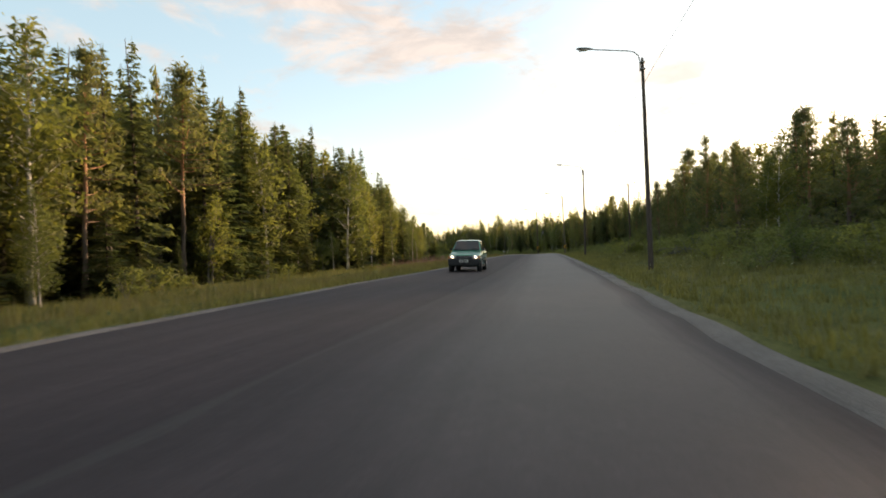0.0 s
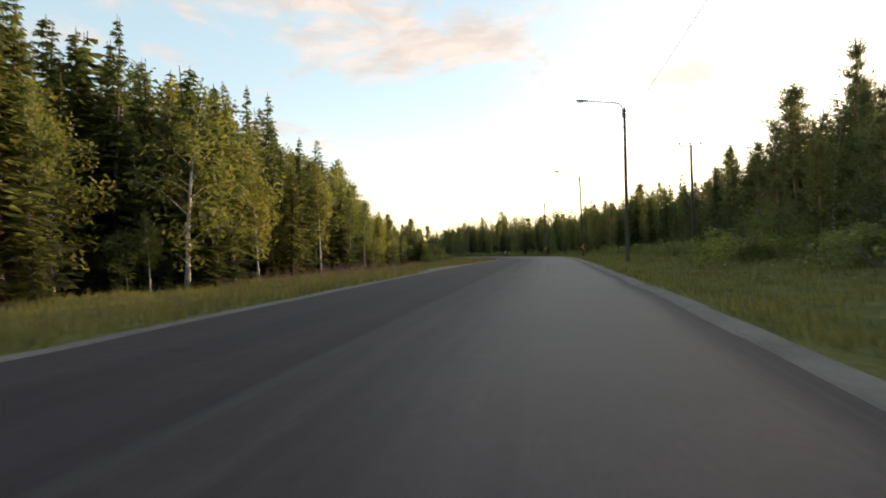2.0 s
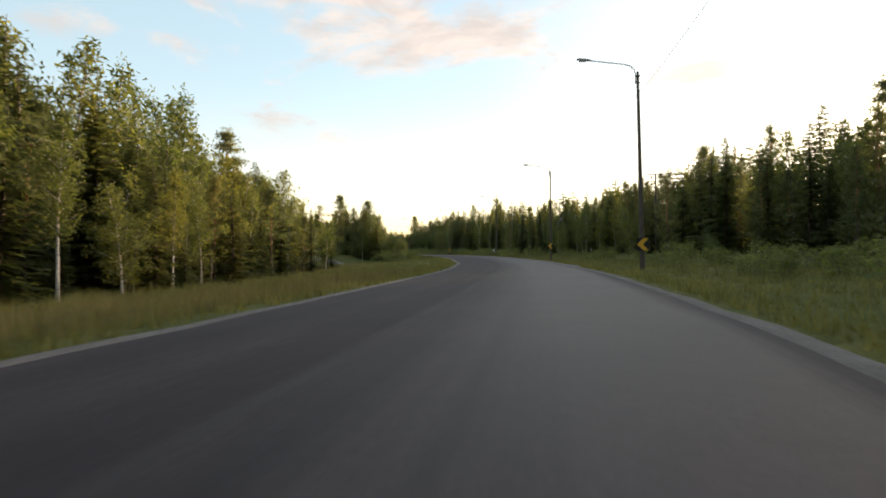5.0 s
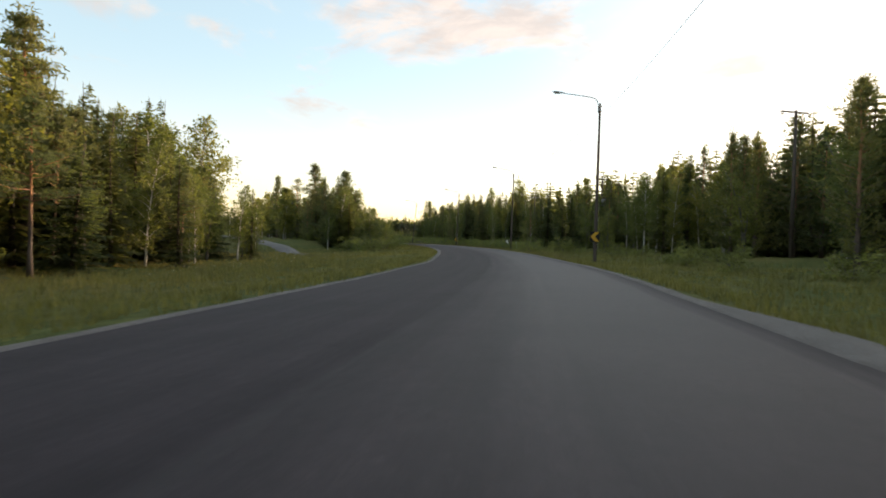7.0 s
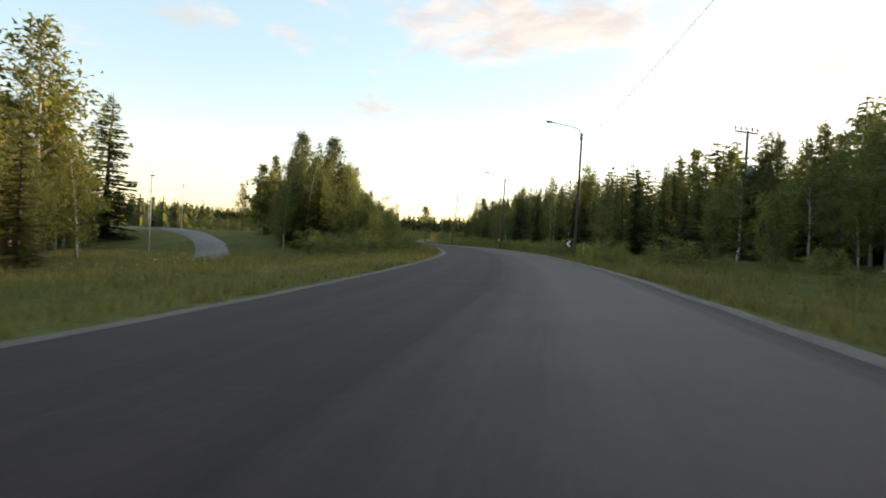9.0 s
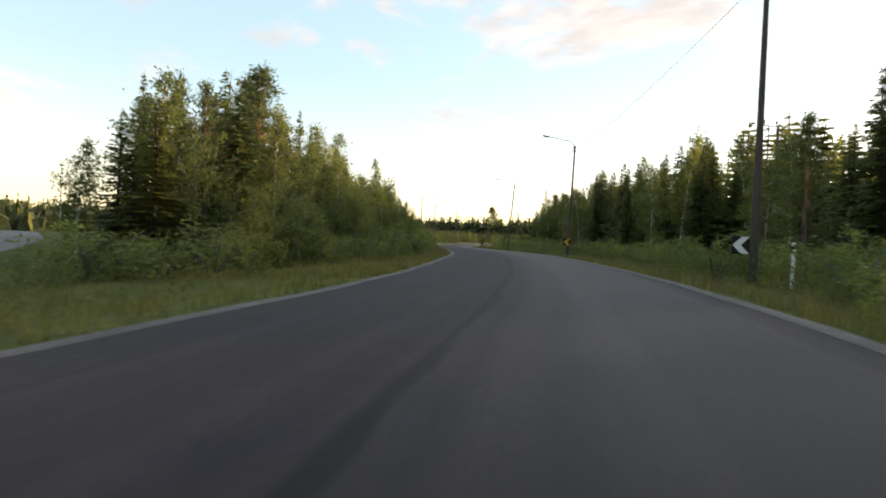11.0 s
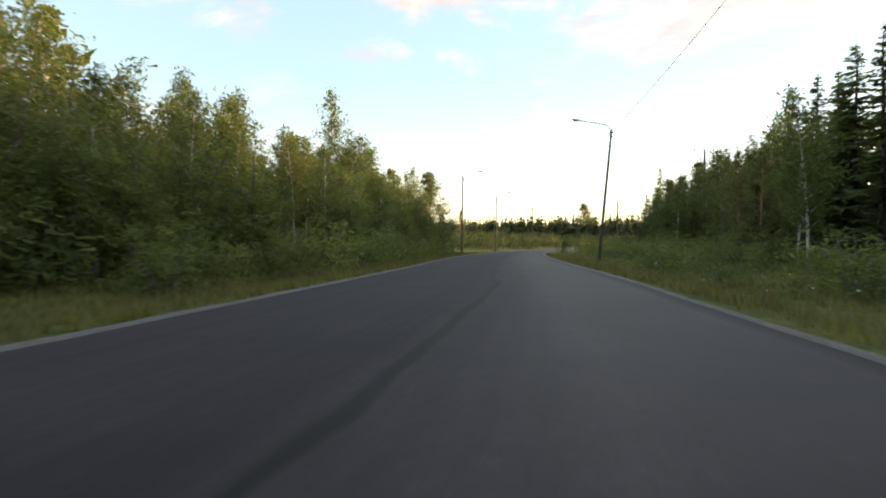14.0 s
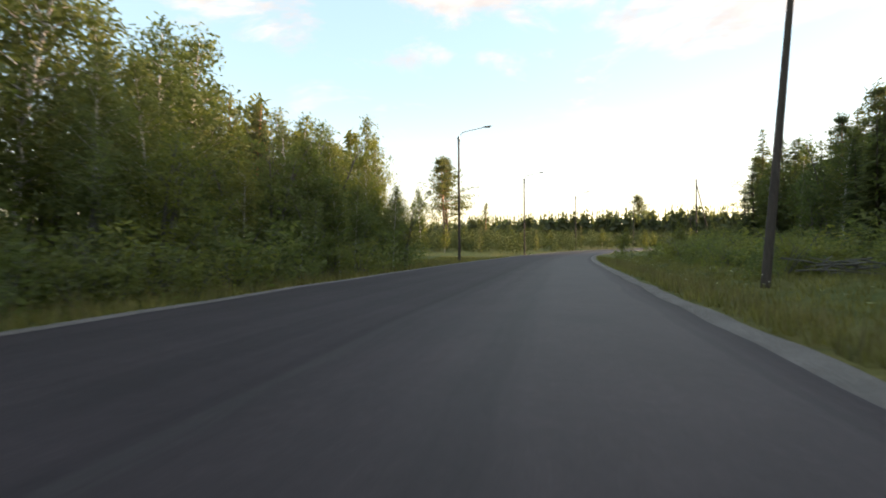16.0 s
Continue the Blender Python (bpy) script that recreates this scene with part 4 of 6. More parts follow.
# canopy height in metres by station, in rows ever farther from the road
CAN_S = list(range(0, 341, 20))
CAN_L = {11: [6.1, 6.8, 6.9, 4.4, 4.5, 4.8, 5.2, 5.2, 4.9, 5.2, 5.0, 5.1, 5.8, 5.2, 6.0, 6.6, 6.6, 6.9],
         16: [8.1, 9.0, 9.9, 9.9, 6.1, 6.2, 6.8, 6.6, 7.2, 7.2, 9.2, 9.9, 8.1, 9.5, 9.5, 9.6, 10.0, 7.8],
         23: [10.8, 12.0, 13.5, 13.9, 13.0, 10.8, 9.0, 9.4, 8.2, 5.9, 8.9, 12.6, 13.6, 11.0, 12.8, 12.0, 14.1, 14.0],
         31: [12.4, 13.8, 17.5, 17.8, 18.2, 17.8, 17.1, 16.4, 13.5, 10.9, 5.1, 7.8, 14.0, 15.6, 14.2, 16.8, 15.8, 17.6],
         44: [18.0, 18.0, 20.0, 24.4, 23.6, 23.5, 24.5, 24.2, 25.4, 19.4, 18.5, 11.1, 5.4, 8.9, 12.5, 15.2, 18.0, 20.0]}
CAN_R = {10: [5.6, 6.2, 7.2, 6.6, 5.8, 6.0, 7.1, 6.4, 6.4, 6.4, 7.6, 7.8, 7.5, 6.2, 5.5, 4.4, 5.1, 7.6],
         16: [6.8, 7.5, 8.8, 10.5, 9.5, 7.5, 9.1, 9.4, 7.9, 7.5, 8.8, 8.0, 10.0, 10.4, 8.6, 8.2, 6.0, 5.5],
         23: [9.5, 9.5, 10.5, 12.1, 14.9, 12.0, 9.5, 12.4, 10.8, 9.0, 9.4, 10.8, 12.2, 12.8, 13.4, 11.2, 11.8, 13.5],
         31: [12.8, 12.8, 12.8, 14.2, 16.1, 19.1, 15.1, 13.0, 14.1, 13.2, 12.5, 13.2, 14.0, 17.6, 16.4, 17.0, 15.0, 15.2],
         44: [16.3, 16.3, 16.3, 16.3, 18.1, 21.0, 23.5, 20.4, 17.5, 18.0, 18.4, 17.2, 17.0, 17.5, 19.9, 21.6, 22.4, 22.6]}


def canopy(s, lat):
    """How tall the wood stands there: it steps up away from the road; low scrub round the footpath."""
    rows = CAN_L if lat < 0 else CAN_R
    at = sorted(rows)
    tall = float(np.interp(s, [0, 55, 80, 98, 110, 122, 134, 150, 195, 215], [1.14, 1.08, 1.06, 1.04, 0.90, 0.78, 0.78, 0.86, 0.92, 1.0])) if lat < 0 and abs(lat) > 20 else 1.0 if lat < 0 else float(np.interp(s, [110, 130, 142, 168, 180, 215, 290, 320], [1.0, 1.07, 1.13, 1.14, 1.15, 1.16, 1.14, 1.05]))
    return tall * float(np.interp(abs(lat), at, [float(np.interp(s, CAN_S, rows[k])) for k in at]))


def region(mix, s0, s1, l0, l1, count, gap, group):
    """Scatters trees between stations s0..s1 and distances l0..l1 to the right; mix: (kind, share, low, high, wide)."""
    share = np.array([m[1] for m in mix], float)
    tries = made = 0
    while made < count and tries < count * 25:
        tries += 1
        s, lat = prng.uniform(s0, s1), prng.uniform(l0, l1)
        x, y = (float(v) for v in at_station(s, lat))
        if PLACED and min((x - a) ** 2 + (y - b) ** 2 for a, b in PLACED) < gap * gap:
            continue
        if any(abs(s - bs) < 2.4 and bl * lat > 0 and abs(lat) < abs(bl) + 2.0 for bs, bl in OPEN):
            continue
        kind, _, lo, hi, wide = mix[prng.choice(len(mix), p=share / share.sum())]
        h = canopy(s, lat) * (1.03 - 0.34 * prng.uniform() ** 1.3)
        if h < lo * 0.55:
            continue
        h = min(h, hi * prng.uniform(0.55 if kind.startswith("shrub") else 0.9, 1.1))
        if in_lane(x, y):                                   # kept free
            prng.uniform(size=2), prng.integers(len(T[kind])), prng.normal()
            PLACED.append((x, y))
            made += 1
            continue
        plant(kind, x, y, h, prng, wide * prng.uniform(0.85, 1.2) * (1.15 if h < lo else 1.0), group)
        made += 1


# single trees that stand out: kind, x, y, level of the top, width
for kind, x, y, top, wide in [
        ("spruce", -28.5, 64.0, 22.7, 1.0), ("pine", -24.6, 73.6, 18.1, 0.9), ("spruce", -20.9, 81.1, 17.4, 0.9), ("birch_mid", -18.7, 82.5, 17.5, 1.1), ("birch_mid", -19.0, 111.7, 20.0, 1.1), ("spruce", -12.5, 111.0, 16.9, 1.0),
        ("birch_mid", -16.7, 136.0, 20.5, 1.0), ("birch_mid", -13.5, 135.5, 18.6, 1.1), ("birch_mid", -19.1, 180.3, 13.5, 1.1), ("birch_mid", -34.0, 232.4, 11.3, 1.2), ("birch", -10.6, 223.7, 13.3, 1.1), ("birch", -9.2, 220.1, 13.2, 1.1),
        ("pine_bare", -25.7, 234.9, 16.2, 0.9), ("birch", -17.4, 233.0, 11.7, 1.0), ("birch", -21.3, 253.6, 11.2, 1.1), ("birch", -26.7, 259.7, 11.6, 1.1), ("birch", -41.7, 294.1, 13.5, 1.1),
        ("pine_young", 34.8, 70.3, 16.6, 1.0), ("pine_young", 33.8, 50.8, 14.2, 1.1), ("pine_young", 32.9, 59.7, 13.6, 1.1), ("pine", 61.7, 139.5, 21.7, 1.0), ("pine_young", 45.2, 178.8, 15.3, 1.0), ("spruce", 44.8, 190.2, 13.5, 1.1),
        ("spruce", 44.9, 196.1, 13.4, 1.0), ("birch_mid", 45.0, 201.2, 13.1, 1.0), ("birch_mid", 34.2, 259.9, 15.0, 1.1), ("birch_mid", 21.8, 288.1, 20.6, 1.0), ("spruce", 9.4, 303.6, 14.9, 1.2), ("spruce", 4.2, 354.8, 20.5, 1.2),
        ("spruce", -22.3, 36.0, 16.6, 0.9), ("spruce", -21.9, 38.7, 18.0, 0.8), ("pine", -21.0, 43.4, 18.0, 1.0), ("spruce", -20.5, 46.3, 18.8, 0.85), ("spruce", -19.3, 52.3, 18.8, 0.9), ("spruce", -17.9, 61.3, 17.4, 1.0), ("spruce", -16.7, 68.2, 18.9, 0.9),
        ("spruce", -14.8, 79.4, 17.6, 0.9), ("spruce", -14.2, 82.5, 19.0, 0.85), ("spruce", -13.9, 84.4, 19.4, 0.85), ("spruce", -13.1, 89.0, 19.9, 0.9), ("spruce", -31.0, 52.5, 21.5, 0.8), ("spruce", -33.5, 50.5, 20.5, 0.9), ("pine", -26.3, 55.1, 20.3, 1.0), ("pine", -24.3, 67.7, 21.6, 1.0),
        ("spruce", -24.1, 100.3, 24.6, 0.9), ("spruce", -12.5, 107.3, 18.8, 1.0), ("spruce", -15.5, 93.9, 19.8, 1.1), ("birch_mid", -14.9, 128.6, 19.3, 1.0),
        ("birch_mid", -17.6, 171.5, 14.8, 1.4), ("birch_mid", -16.9, 169.0, 14.5, 1.4), ("spruce", -18.6, 167.0, 17.0, 1.1), ("birch_mid", -16.2, 163.5, 15.8, 1.4), ("spruce", -20.4, 159.7, 16.6, 1.0), ("spruce", -22.2, 174.9, 19.0, 0.9), ("birch_mid", -18.5, 178.0, 17.5, 1.4), ("alder", -20.5, 182.6, 9.5, 1.5), ("alder", -17.8, 177.2, 8.0, 1.4), ("spruce", -21.5, 176.0, 12.0, 1.3), ("birch_mid", -20.5, 172.5, 15.5, 1.5), ("spruce", -25.0, 191.5, 15.8, 1.5),
        ("pine", -15.6, 217.2, 17.5, 1.1), ("pine", -32.2, 239.4, 17.5, 0.8), ("birch", -24.4, 262.8, 16.9, 0.8), ("birch", -40.4, 299.7, 15.0, 0.8),
        ("pine", -77.2, 369.0, 26.4, 1.3), ("pine", -10.8, 397.0, 24.0, 1.15), ("birch_mid", 14.0, 297.5, 19.0, 1.0), ("spruce", 39.1, 238.0, 15.5, 1.0), ("pine_young", -4.3, 199.9, 11.1, 1.35), ("birch", -5.3, 197.1, 10.7, 1.3), ("spruce", -8.0, 199.5, 11.5, 1.0), ("pine_young", -9.5, 203.0, 13.0, 1.2), ("shrub", 0.6, 197.4, 3.5, 1.4), ("shrub", 3.2, 201.0, 2.6, 1.4), ("spruce", -7.9, 205.2, 13.6, 1.0),
        ("pine", -7.2, 208.0, 15.0, 1.2), ("spruce", -9.7, 216.8, 13.8, 0.8), ("birch_mid", -20.6, 165.4, 16.3, 0.9), ("birch_mid", -20.7, 76.0, 19.2, 1.0), ("pine", -15.0, 147.5, 18.6, 1.1),
        ("pine", 38.6, 83.1, 17.2, 1.2), ("pine_young", 36.0, 90.0, 13.2, 1.0), ("pine_young", 27.0, 66.9, 10.0, 1.1), ("pine", 50.6, 159.9, 18.2, 1.0), ("pine_young", 47.5, 156.4, 13.8, 1.0),
        ("pine_young", 47.2, 176.0, 16.1, 0.9), ("birch", -25.8, 252.8, 14.5, 1.0), ("birch_mid", -14.2, 122.5, 18.4, 1.1), ("birch_mid", -13.4, 117.0, 17.8, 1.1), ("birch_mid", -11.8, 127.0, 17.2, 1.1), ("birch_mid", -15.5, 113.0, 18.3, 1.0), ("birch", -16.0, 241.6, 11.4, 1.0), ("pine", -75.2, 365.0, 25.4, 1.3), ("birch_mid", -77.5, 358.0, 17.5, 1.0), ("birch_mid", -79.0, 353.0, 16.0, 1.0), ("pine_young", -70.9, 377.9, 14.5, 1.1),
        ("birch", -27.0, 270.0, 13.3, 1.5), ("birch", -24.5, 265.5, 12.3, 1.5), ("birch", -23.0, 261.8, 12.5, 1.6), ("birch", -29.4, 271.0, 13.2, 1.5), ("birch", -25.6, 267.8, 12.2, 1.4), ("pine_young", -28.0, 274.6, 11.0, 1.2), ("birch", -34.2, 291.3, 14.1, 0.9), ("birch_mid", 10.6, 296.0, 17.6, 1.1),
        ("birch_mid", 30.3, 271.0, 22.3, 1.3), ("birch_mid", 28.0, 268.0, 19.0, 1.2), ("pine", 34.8, 51.7, 15.0, 1.1), ("pine", -57.5, 481.5, 24.6, 1.5), ("spruce", -7.2, 348.3, 20.3, 1.0), ("birch_mid", -23.5, 30.4, 11.3, 1.4),
        ("birch_mid", -20.5, 17.5, 10.8, 1.2), ("spruce", -24.0, 183.5, 15.5, 1.1), ("birch_mid", -27.5, 180.5, 17.0, 1.1), ("birch_mid", -20.6, 182.5, 11.0, 1.3), ("spruce", -30.5, 187.0, 16.0, 1.0),
        ("birch_mid", -25.5, 174.5, 16.5, 1.1), ("spruce", -28.5, 170.0, 18.0, 1.1), ("alder", -22.6, 186.5, 7.5, 1.2), ("spruce", -33.0, 180.0, 19.0, 1.0), ("alder", -25.8, 187.6, 8.0, 1.2), ("spruce", -27.0, 166.0, 15.0, 1.3), ("spruce", -23.5, 170.0, 12.0, 1.3), ("alder", -21.0, 168.0, 6.5, 1.3),
        ("spruce", -19.8, 172.5, 8.5, 1.4), ("alder", -23.0, 178.5, 7.0, 1.3), ("spruce", -26.0, 176.5, 13.0, 1.3), ("shrub", -19.5, 179.5, 2.2, 1.3), ("shrub", -20.5, 175.0, 2.0, 1.3), ("spruce", -29.5, 183.5, 12.5, 1.4)]:
    plant(kind, x, y, top - gz(x, y), prng, wide, "trees along the road")

EDGE_MIX = [("birch_mid", 3.2, 7, 16, 1.1), ("spruce", 7, 7, 18, 1.25), ("pine", 1.6, 9, 18, 1.0), ("alder", 0.6, 5, 9, 1.0)]
DEEP_MIX = [("spruce_far", 5, 10, 22, 1.0), ("pine_far", 3, 10, 21, 1.0), ("birch_far", 1, 10, 17, 1.0)]
for s0, lat in ((90.5, -24.6), (101, -24.6), (105, -23.8), (115, -24.0), (57, -27.0)):
    plant("birch_tall", *(float(v) for v in at_station(s0, lat)), canopy(s0, lat) * (0.74 if s0 < 60 else 0.96), prng, 1.15, "trees along the road")
region(EDGE_MIX, 0, 66, -36, -27, 70, 1.35, "forest beside the road")
region(EDGE_MIX, 66, 134, -32, -23.5, 66, 1.4, "forest beside the road")
region(DEEP_MIX, -5, 140, -46, -29, 130, 1.8, "forest beside the road")
region([("shrub_far", 3, 1.2, 2.6, 1.0), ("spruce", 2, 2.0, 4.5, 1.3), ("birch", 1, 3, 6, 1.0)], 2, 72, -29.5, -25, 22, 1.4, "undergrowth at the forest edge")
region(EDGE_MIX, 134, 178, -34, -25.5, 30, 1.6, "forest beside the footpath")
region(EDGE_MIX, 134, 188, -45, -34, 38, 1.7, "forest beside the footpath")
region(DEEP_MIX, 134, 190, -64, -42, 50, 2.0, "forest beside the footpath")
# inside of the bend
region([("birch_mid", 0.7, 5, 11, 1.0), ("spruce", 3, 5, 13, 1.25), ("pine_young", 3, 5, 12, 1.2), ("alder", 0.6, 4, 8, 1.0)], 200, 226, -26, -17, 40, 1.4, "thicket inside the bend")
region([("shrub", 1, 1.8, 3.0, 1.3)], 206, 224, -27, -14, 16, 1.4, "roadside bushes")
region([("alder", 5, 4, 10, 1.1), ("birch", 6, 5, 13, 1.15), ("alder", 0.4, 5, 10, 1.1), ("pine_young", 0.6, 5, 10, 1.0)], 211, 302, -20, -11, 82, 1.42, "roadside birches and alders")
region([("birch_far", 5, 7, 15, 1.1), ("spruce_far", 1, 7, 15, 1.0), ("pine_far", 1, 7, 15, 1.0)], 205, 322, -40, -19, 66, 2.0, "roadside birches and alders")
region([("shrub", 3, 1.4, 2.8, 1.2), ("alder", 1, 2.2, 4, 1.2)], 255, 291, -15.0, -10, 24, 1.3, "roadside bushes")
region([("shrub", 3, 1.4, 2.8, 1.25), ("alder", 1.2, 2.4, 4.2, 1.2)], 196, 213, -18, -11.5, 18, 1.3, "roadside bushes")
region([("shrub", 1, 1.2, 2.6, 1.15)], 204, 288, -12.0, -9.2, 35, 1.3, "roadside bushes")
region([("alder", 3, 2.5, 5.5, 1.35), ("shrub", 3, 1.6, 3.2, 1.35), ("birch", 1, 4, 7, 1.2)], 216, 299, -18.5, -11, 86, 1.12, "roadside birches and alders")
# outside of the bend
region([("shrub_far", 5, 0.8, 2.0, 1.25), ("alder", 0.8, 1.8, 3.0, 1.1)], -2, 72, 10.5, 17, 50, 1.5, "roadside bushes")
region([("pine_young", 5, 5, 11, 1.15), ("birch_mid", 2, 5, 10, 1.0), ("spruce", 1, 5, 10, 1.1)], -2, 70, 16, 27, 46, 1.9, "young trees beside the road")
region([("pine_far", 4, 7, 14, 1.1), ("birch_far", 1, 7, 13, 1.0), ("spruce_far", 1, 7, 13, 1.0)], -4, 90, 27, 46, 62, 2.0, "young trees beside the road")
region([("shrub_far", 6, 0.8, 1.7, 1.25), ("alder", 0.6, 1.6, 2.4, 1.1)], 72, 182, 10, 16.5, 62, 1.4, "roadside bushes")
region([("pine_young", 6, 5, 14, 1.2), ("birch_mid", 1.5, 5, 11, 1.0), ("alder", 0.6, 4, 8, 1.0), ("spruce", 2.5, 5, 14, 1.15)], 76, 136, 20, 29, 58, 1.6, "trees outside the bend")
region([("pine_young", 4, 5, 12, 1.15), ("birch_mid", 3, 5, 11, 1.1), ("alder", 1.2, 4, 8, 1.0), ("spruce", 2.5, 5, 12, 1.15)], 136, 192, 15, 25, 62, 1.55, "trees outside the bend")
region([("pine_far", 3, 7, 14, 1.1), ("birch_far", 2, 7, 13, 1.0), ("spruce_far", 3, 7, 14, 1.1)], 80, 200, 25, 44, 105, 2.0, "trees outside the bend")
region([("shrub", 1, 0.9, 2.1, 1.2)], 182, 262, 6.3, 13, 62, 1.25, "roadside bushes")
region([("shrub", 1, 1.1, 2.3, 1.25)], 262, 318, 10.5, 16, 28, 1.3, "roadside bushes")
region([("shrub", 1, 1.5, 2.7, 1.3)], 268, 316, 8.6, 14, 34, 1.2, "roadside bushes")
region([("birch_mid", 3, 5, 13, 1.05), ("spruce", 3, 5, 13, 1.1), ("alder", 1, 4, 9, 1.0), ("pine_young", 1.2, 8, 13, 1.0)], 190, 306, 13, 25, 100, 1.6, "trees outside the bend")
region([("birch_far", 2, 7, 16, 1.05), ("spruce_far", 5, 7, 17, 1.1)], 195, 322, 25, 48, 70, 2.2, "trees outside the bend")
region([("spruce", 8, 6, 16, 1.35), ("birch_mid", 1.5, 6, 13, 1.1), ("pine", 1, 7, 15, 1.0)], 292, 350, 21, 42, 62, 1.8, "trees outside the bend")
# clearing past the bend
region([("shrub_far", 3, 0.8, 2.0, 1.2), ("birch_far", 1, 2, 4, 1.0)], 318, 410, 6, 28, 34, 2.0, "low growth in the clearing")
region([("spruce_far", 3, 6, 13, 1.1), ("birch_far", 1, 6, 10, 1.0)], 318, 400, 32, 60, 60, 2.2, "trees outside the bend")
region([("shrub_far", 3, 0.8, 1.8, 1.2), ("birch_far", 2, 2, 4.5, 1.1), ("pine_far", 1, 2, 5, 1.1)], 322, 405, -75, -12, 70, 2.3, "low growth in the clearing")
# thick growth behind the rocks, and pines by the road near the start, the last three for shade
brng = np.random.default_rng(23)
for kind, x, y, h, wide in (("spruce", -24.5, 249.2, 9.5, 1.3), ("birch_mid", -26.0, 252.5, 12.0, 1.2), ("birch", -24.9, 250.4, 12.3, 1.15), ("spruce", -31.5, 248.0, 12.0, 1.3), ("spruce", -33.0, 252.5, 13.0, 1.3), ("spruce", -30.5, 244.0, 11.0, 1.3), ("spruce", -36.0, 249.0, 13.0, 1.4), ("shrub", -26.6, 248.0, 2.8, 1.4), ("shrub", -25.8, 245.2, 2.8, 1.4), ("spruce", -28.5, 250.5, 11.0, 1.3), ("alder", -23.2, 252.2, 7.0, 1.2), ("alder", -23.6, 246.6, 7.0, 1.2), ("spruce", -27.2, 246.2, 10.0, 1.3),
                            ("birch", -22.3, 244.6, 10.5, 1.2), ("alder", -20.6, 243.6, 6.0, 1.2), ("spruce", -25.5, 242.5, 10.0, 1.3), ("shrub", -22.8, 249.9, 2.6, 1.3), ("shrub", -13.4, 244.2, 0.7, 1.5), ("shrub", -11.6, 245.2, 0.75, 1.5), *((k, *(float(v) for v in at_station(s0, l0)), h, w) for k, s0, l0, h, w in (("shrub", 232.6, -12.9, 1.0, 1.5), ("shrub", 233.6, -12.2, 0.95, 1.5), ("shrub", 234.6, -12.9, 1.0, 1.5), ("shrub", 235.3, -12.0, 1.1, 1.5), ("shrub", 231.4, -12.6, 1.2, 1.5), ("alder", 236.4, -12.6, 4.2, 1.4),
                                ("alder", 237.8, -13.2, 5.2, 1.3), ("alder", 239.2, -12.2, 4.4, 1.4), ("birch", 238.4, -15.8, 8.0, 1.2), ("alder", 236.6, -16.6, 7.0, 1.3), ("alder", 234.4, -17.8, 6.5, 1.4), ("birch", 233.0, -18.4, 8.5, 1.2), ("alder", 232.0, -17.4, 6.0, 1.3), ("shrub", 236.2, -13.8, 2.2, 1.4), ("shrub", 237.2, -11.8, 1.5, 1.4), ("birch", 240.4, -13.4, 6.5, 1.2))),
                            ("shrub", -16.6, 247.4, 0.85, 1.5), ("shrub", -15.0, 246.2, 0.8, 1.5), ("shrub", -15.9, 248.6, 0.9, 1.4)):
    plant(kind, x, y, h, brng, wide, "roadside birches and alders")
leaner = plant("birch_tall", -5.1, 227.9, 5.6, brng, 0.75, "roadside birches and alders")      # one thin birch leaning over the verge
leaner.matrix_basis = Matrix.Translation((-5.1, 227.9, gz(-5.1, 227.9) - 0.05)) @ Matrix.Rotation(0.2, 4, Vector((-0.34, 0.94, 0))) @ Matrix.Diagonal((*leaner.matrix_basis.to_scale(), 1))
for kind, x, y, h, wide in (("birch_mid", -16.2, 86.5, 17.3, 1.2), ("spruce", -15.4, 91.5, 17.8, 1.0), ("birch_mid", -14.2, 95.5, 15.5, 1.3)):
    plant(kind, x, y, h, brng, wide, "forest beside the road")
for k in range(34):                                                    # willow bushes over the outer verge
    x, y = (float(v) for v in at_station(brng.uniform(14, 84), brng.uniform(9.4, 16.5)))
    if not in_lane(x, y):
        plant("shrub", x, y, brng.uniform(1.2, 2.3), brng, brng.uniform(1.2, 1.6), "roadside bushes")
for k in range(20):                                                    # low branches close the foot of the wood
    x, y = (float(v) for v in at_station(26 + 4.7 * k + brng.uniform(-1.5, 1.5), (-27.2 if k < 9 else -24.6) + brng.uniform(-0.9, 0.6)))
    plant("spruce" if brng.uniform() < 0.6 else "alder", x, y, brng.uniform(3.0, 6.2), brng, brng.uniform(1.2, 1.6), "undergrowth at the forest edge")
# last three trees: added out of view to keep low sun off the road
for kind, x, y, top, wide in (("pine_young", 26.9, 48.4, 10.9, 1.2), ("pine_young", 24.6, 50.2, 10.2, 1.2), ("birch_mid", 28.5, 45.5, 11.2, 1.1), ("pine_young", 26.4, 54.4, 9.4, 1.2), ("pine_young", 29.8, 52.0, 11.2, 1.2), ("pine_young", 22.4, 40.6, 9.3, 1.2), ("pine_young", 23.8, 26.4, 9.0, 1.4), ("pine_young", 33.5, 36.5, 10.8, 1.4), ("birch_mid", 30.2, 33.4, 10.5, 1.3)):
    plant(kind, x, y, top - gz(x, y), brng, wide, "young trees beside the road")


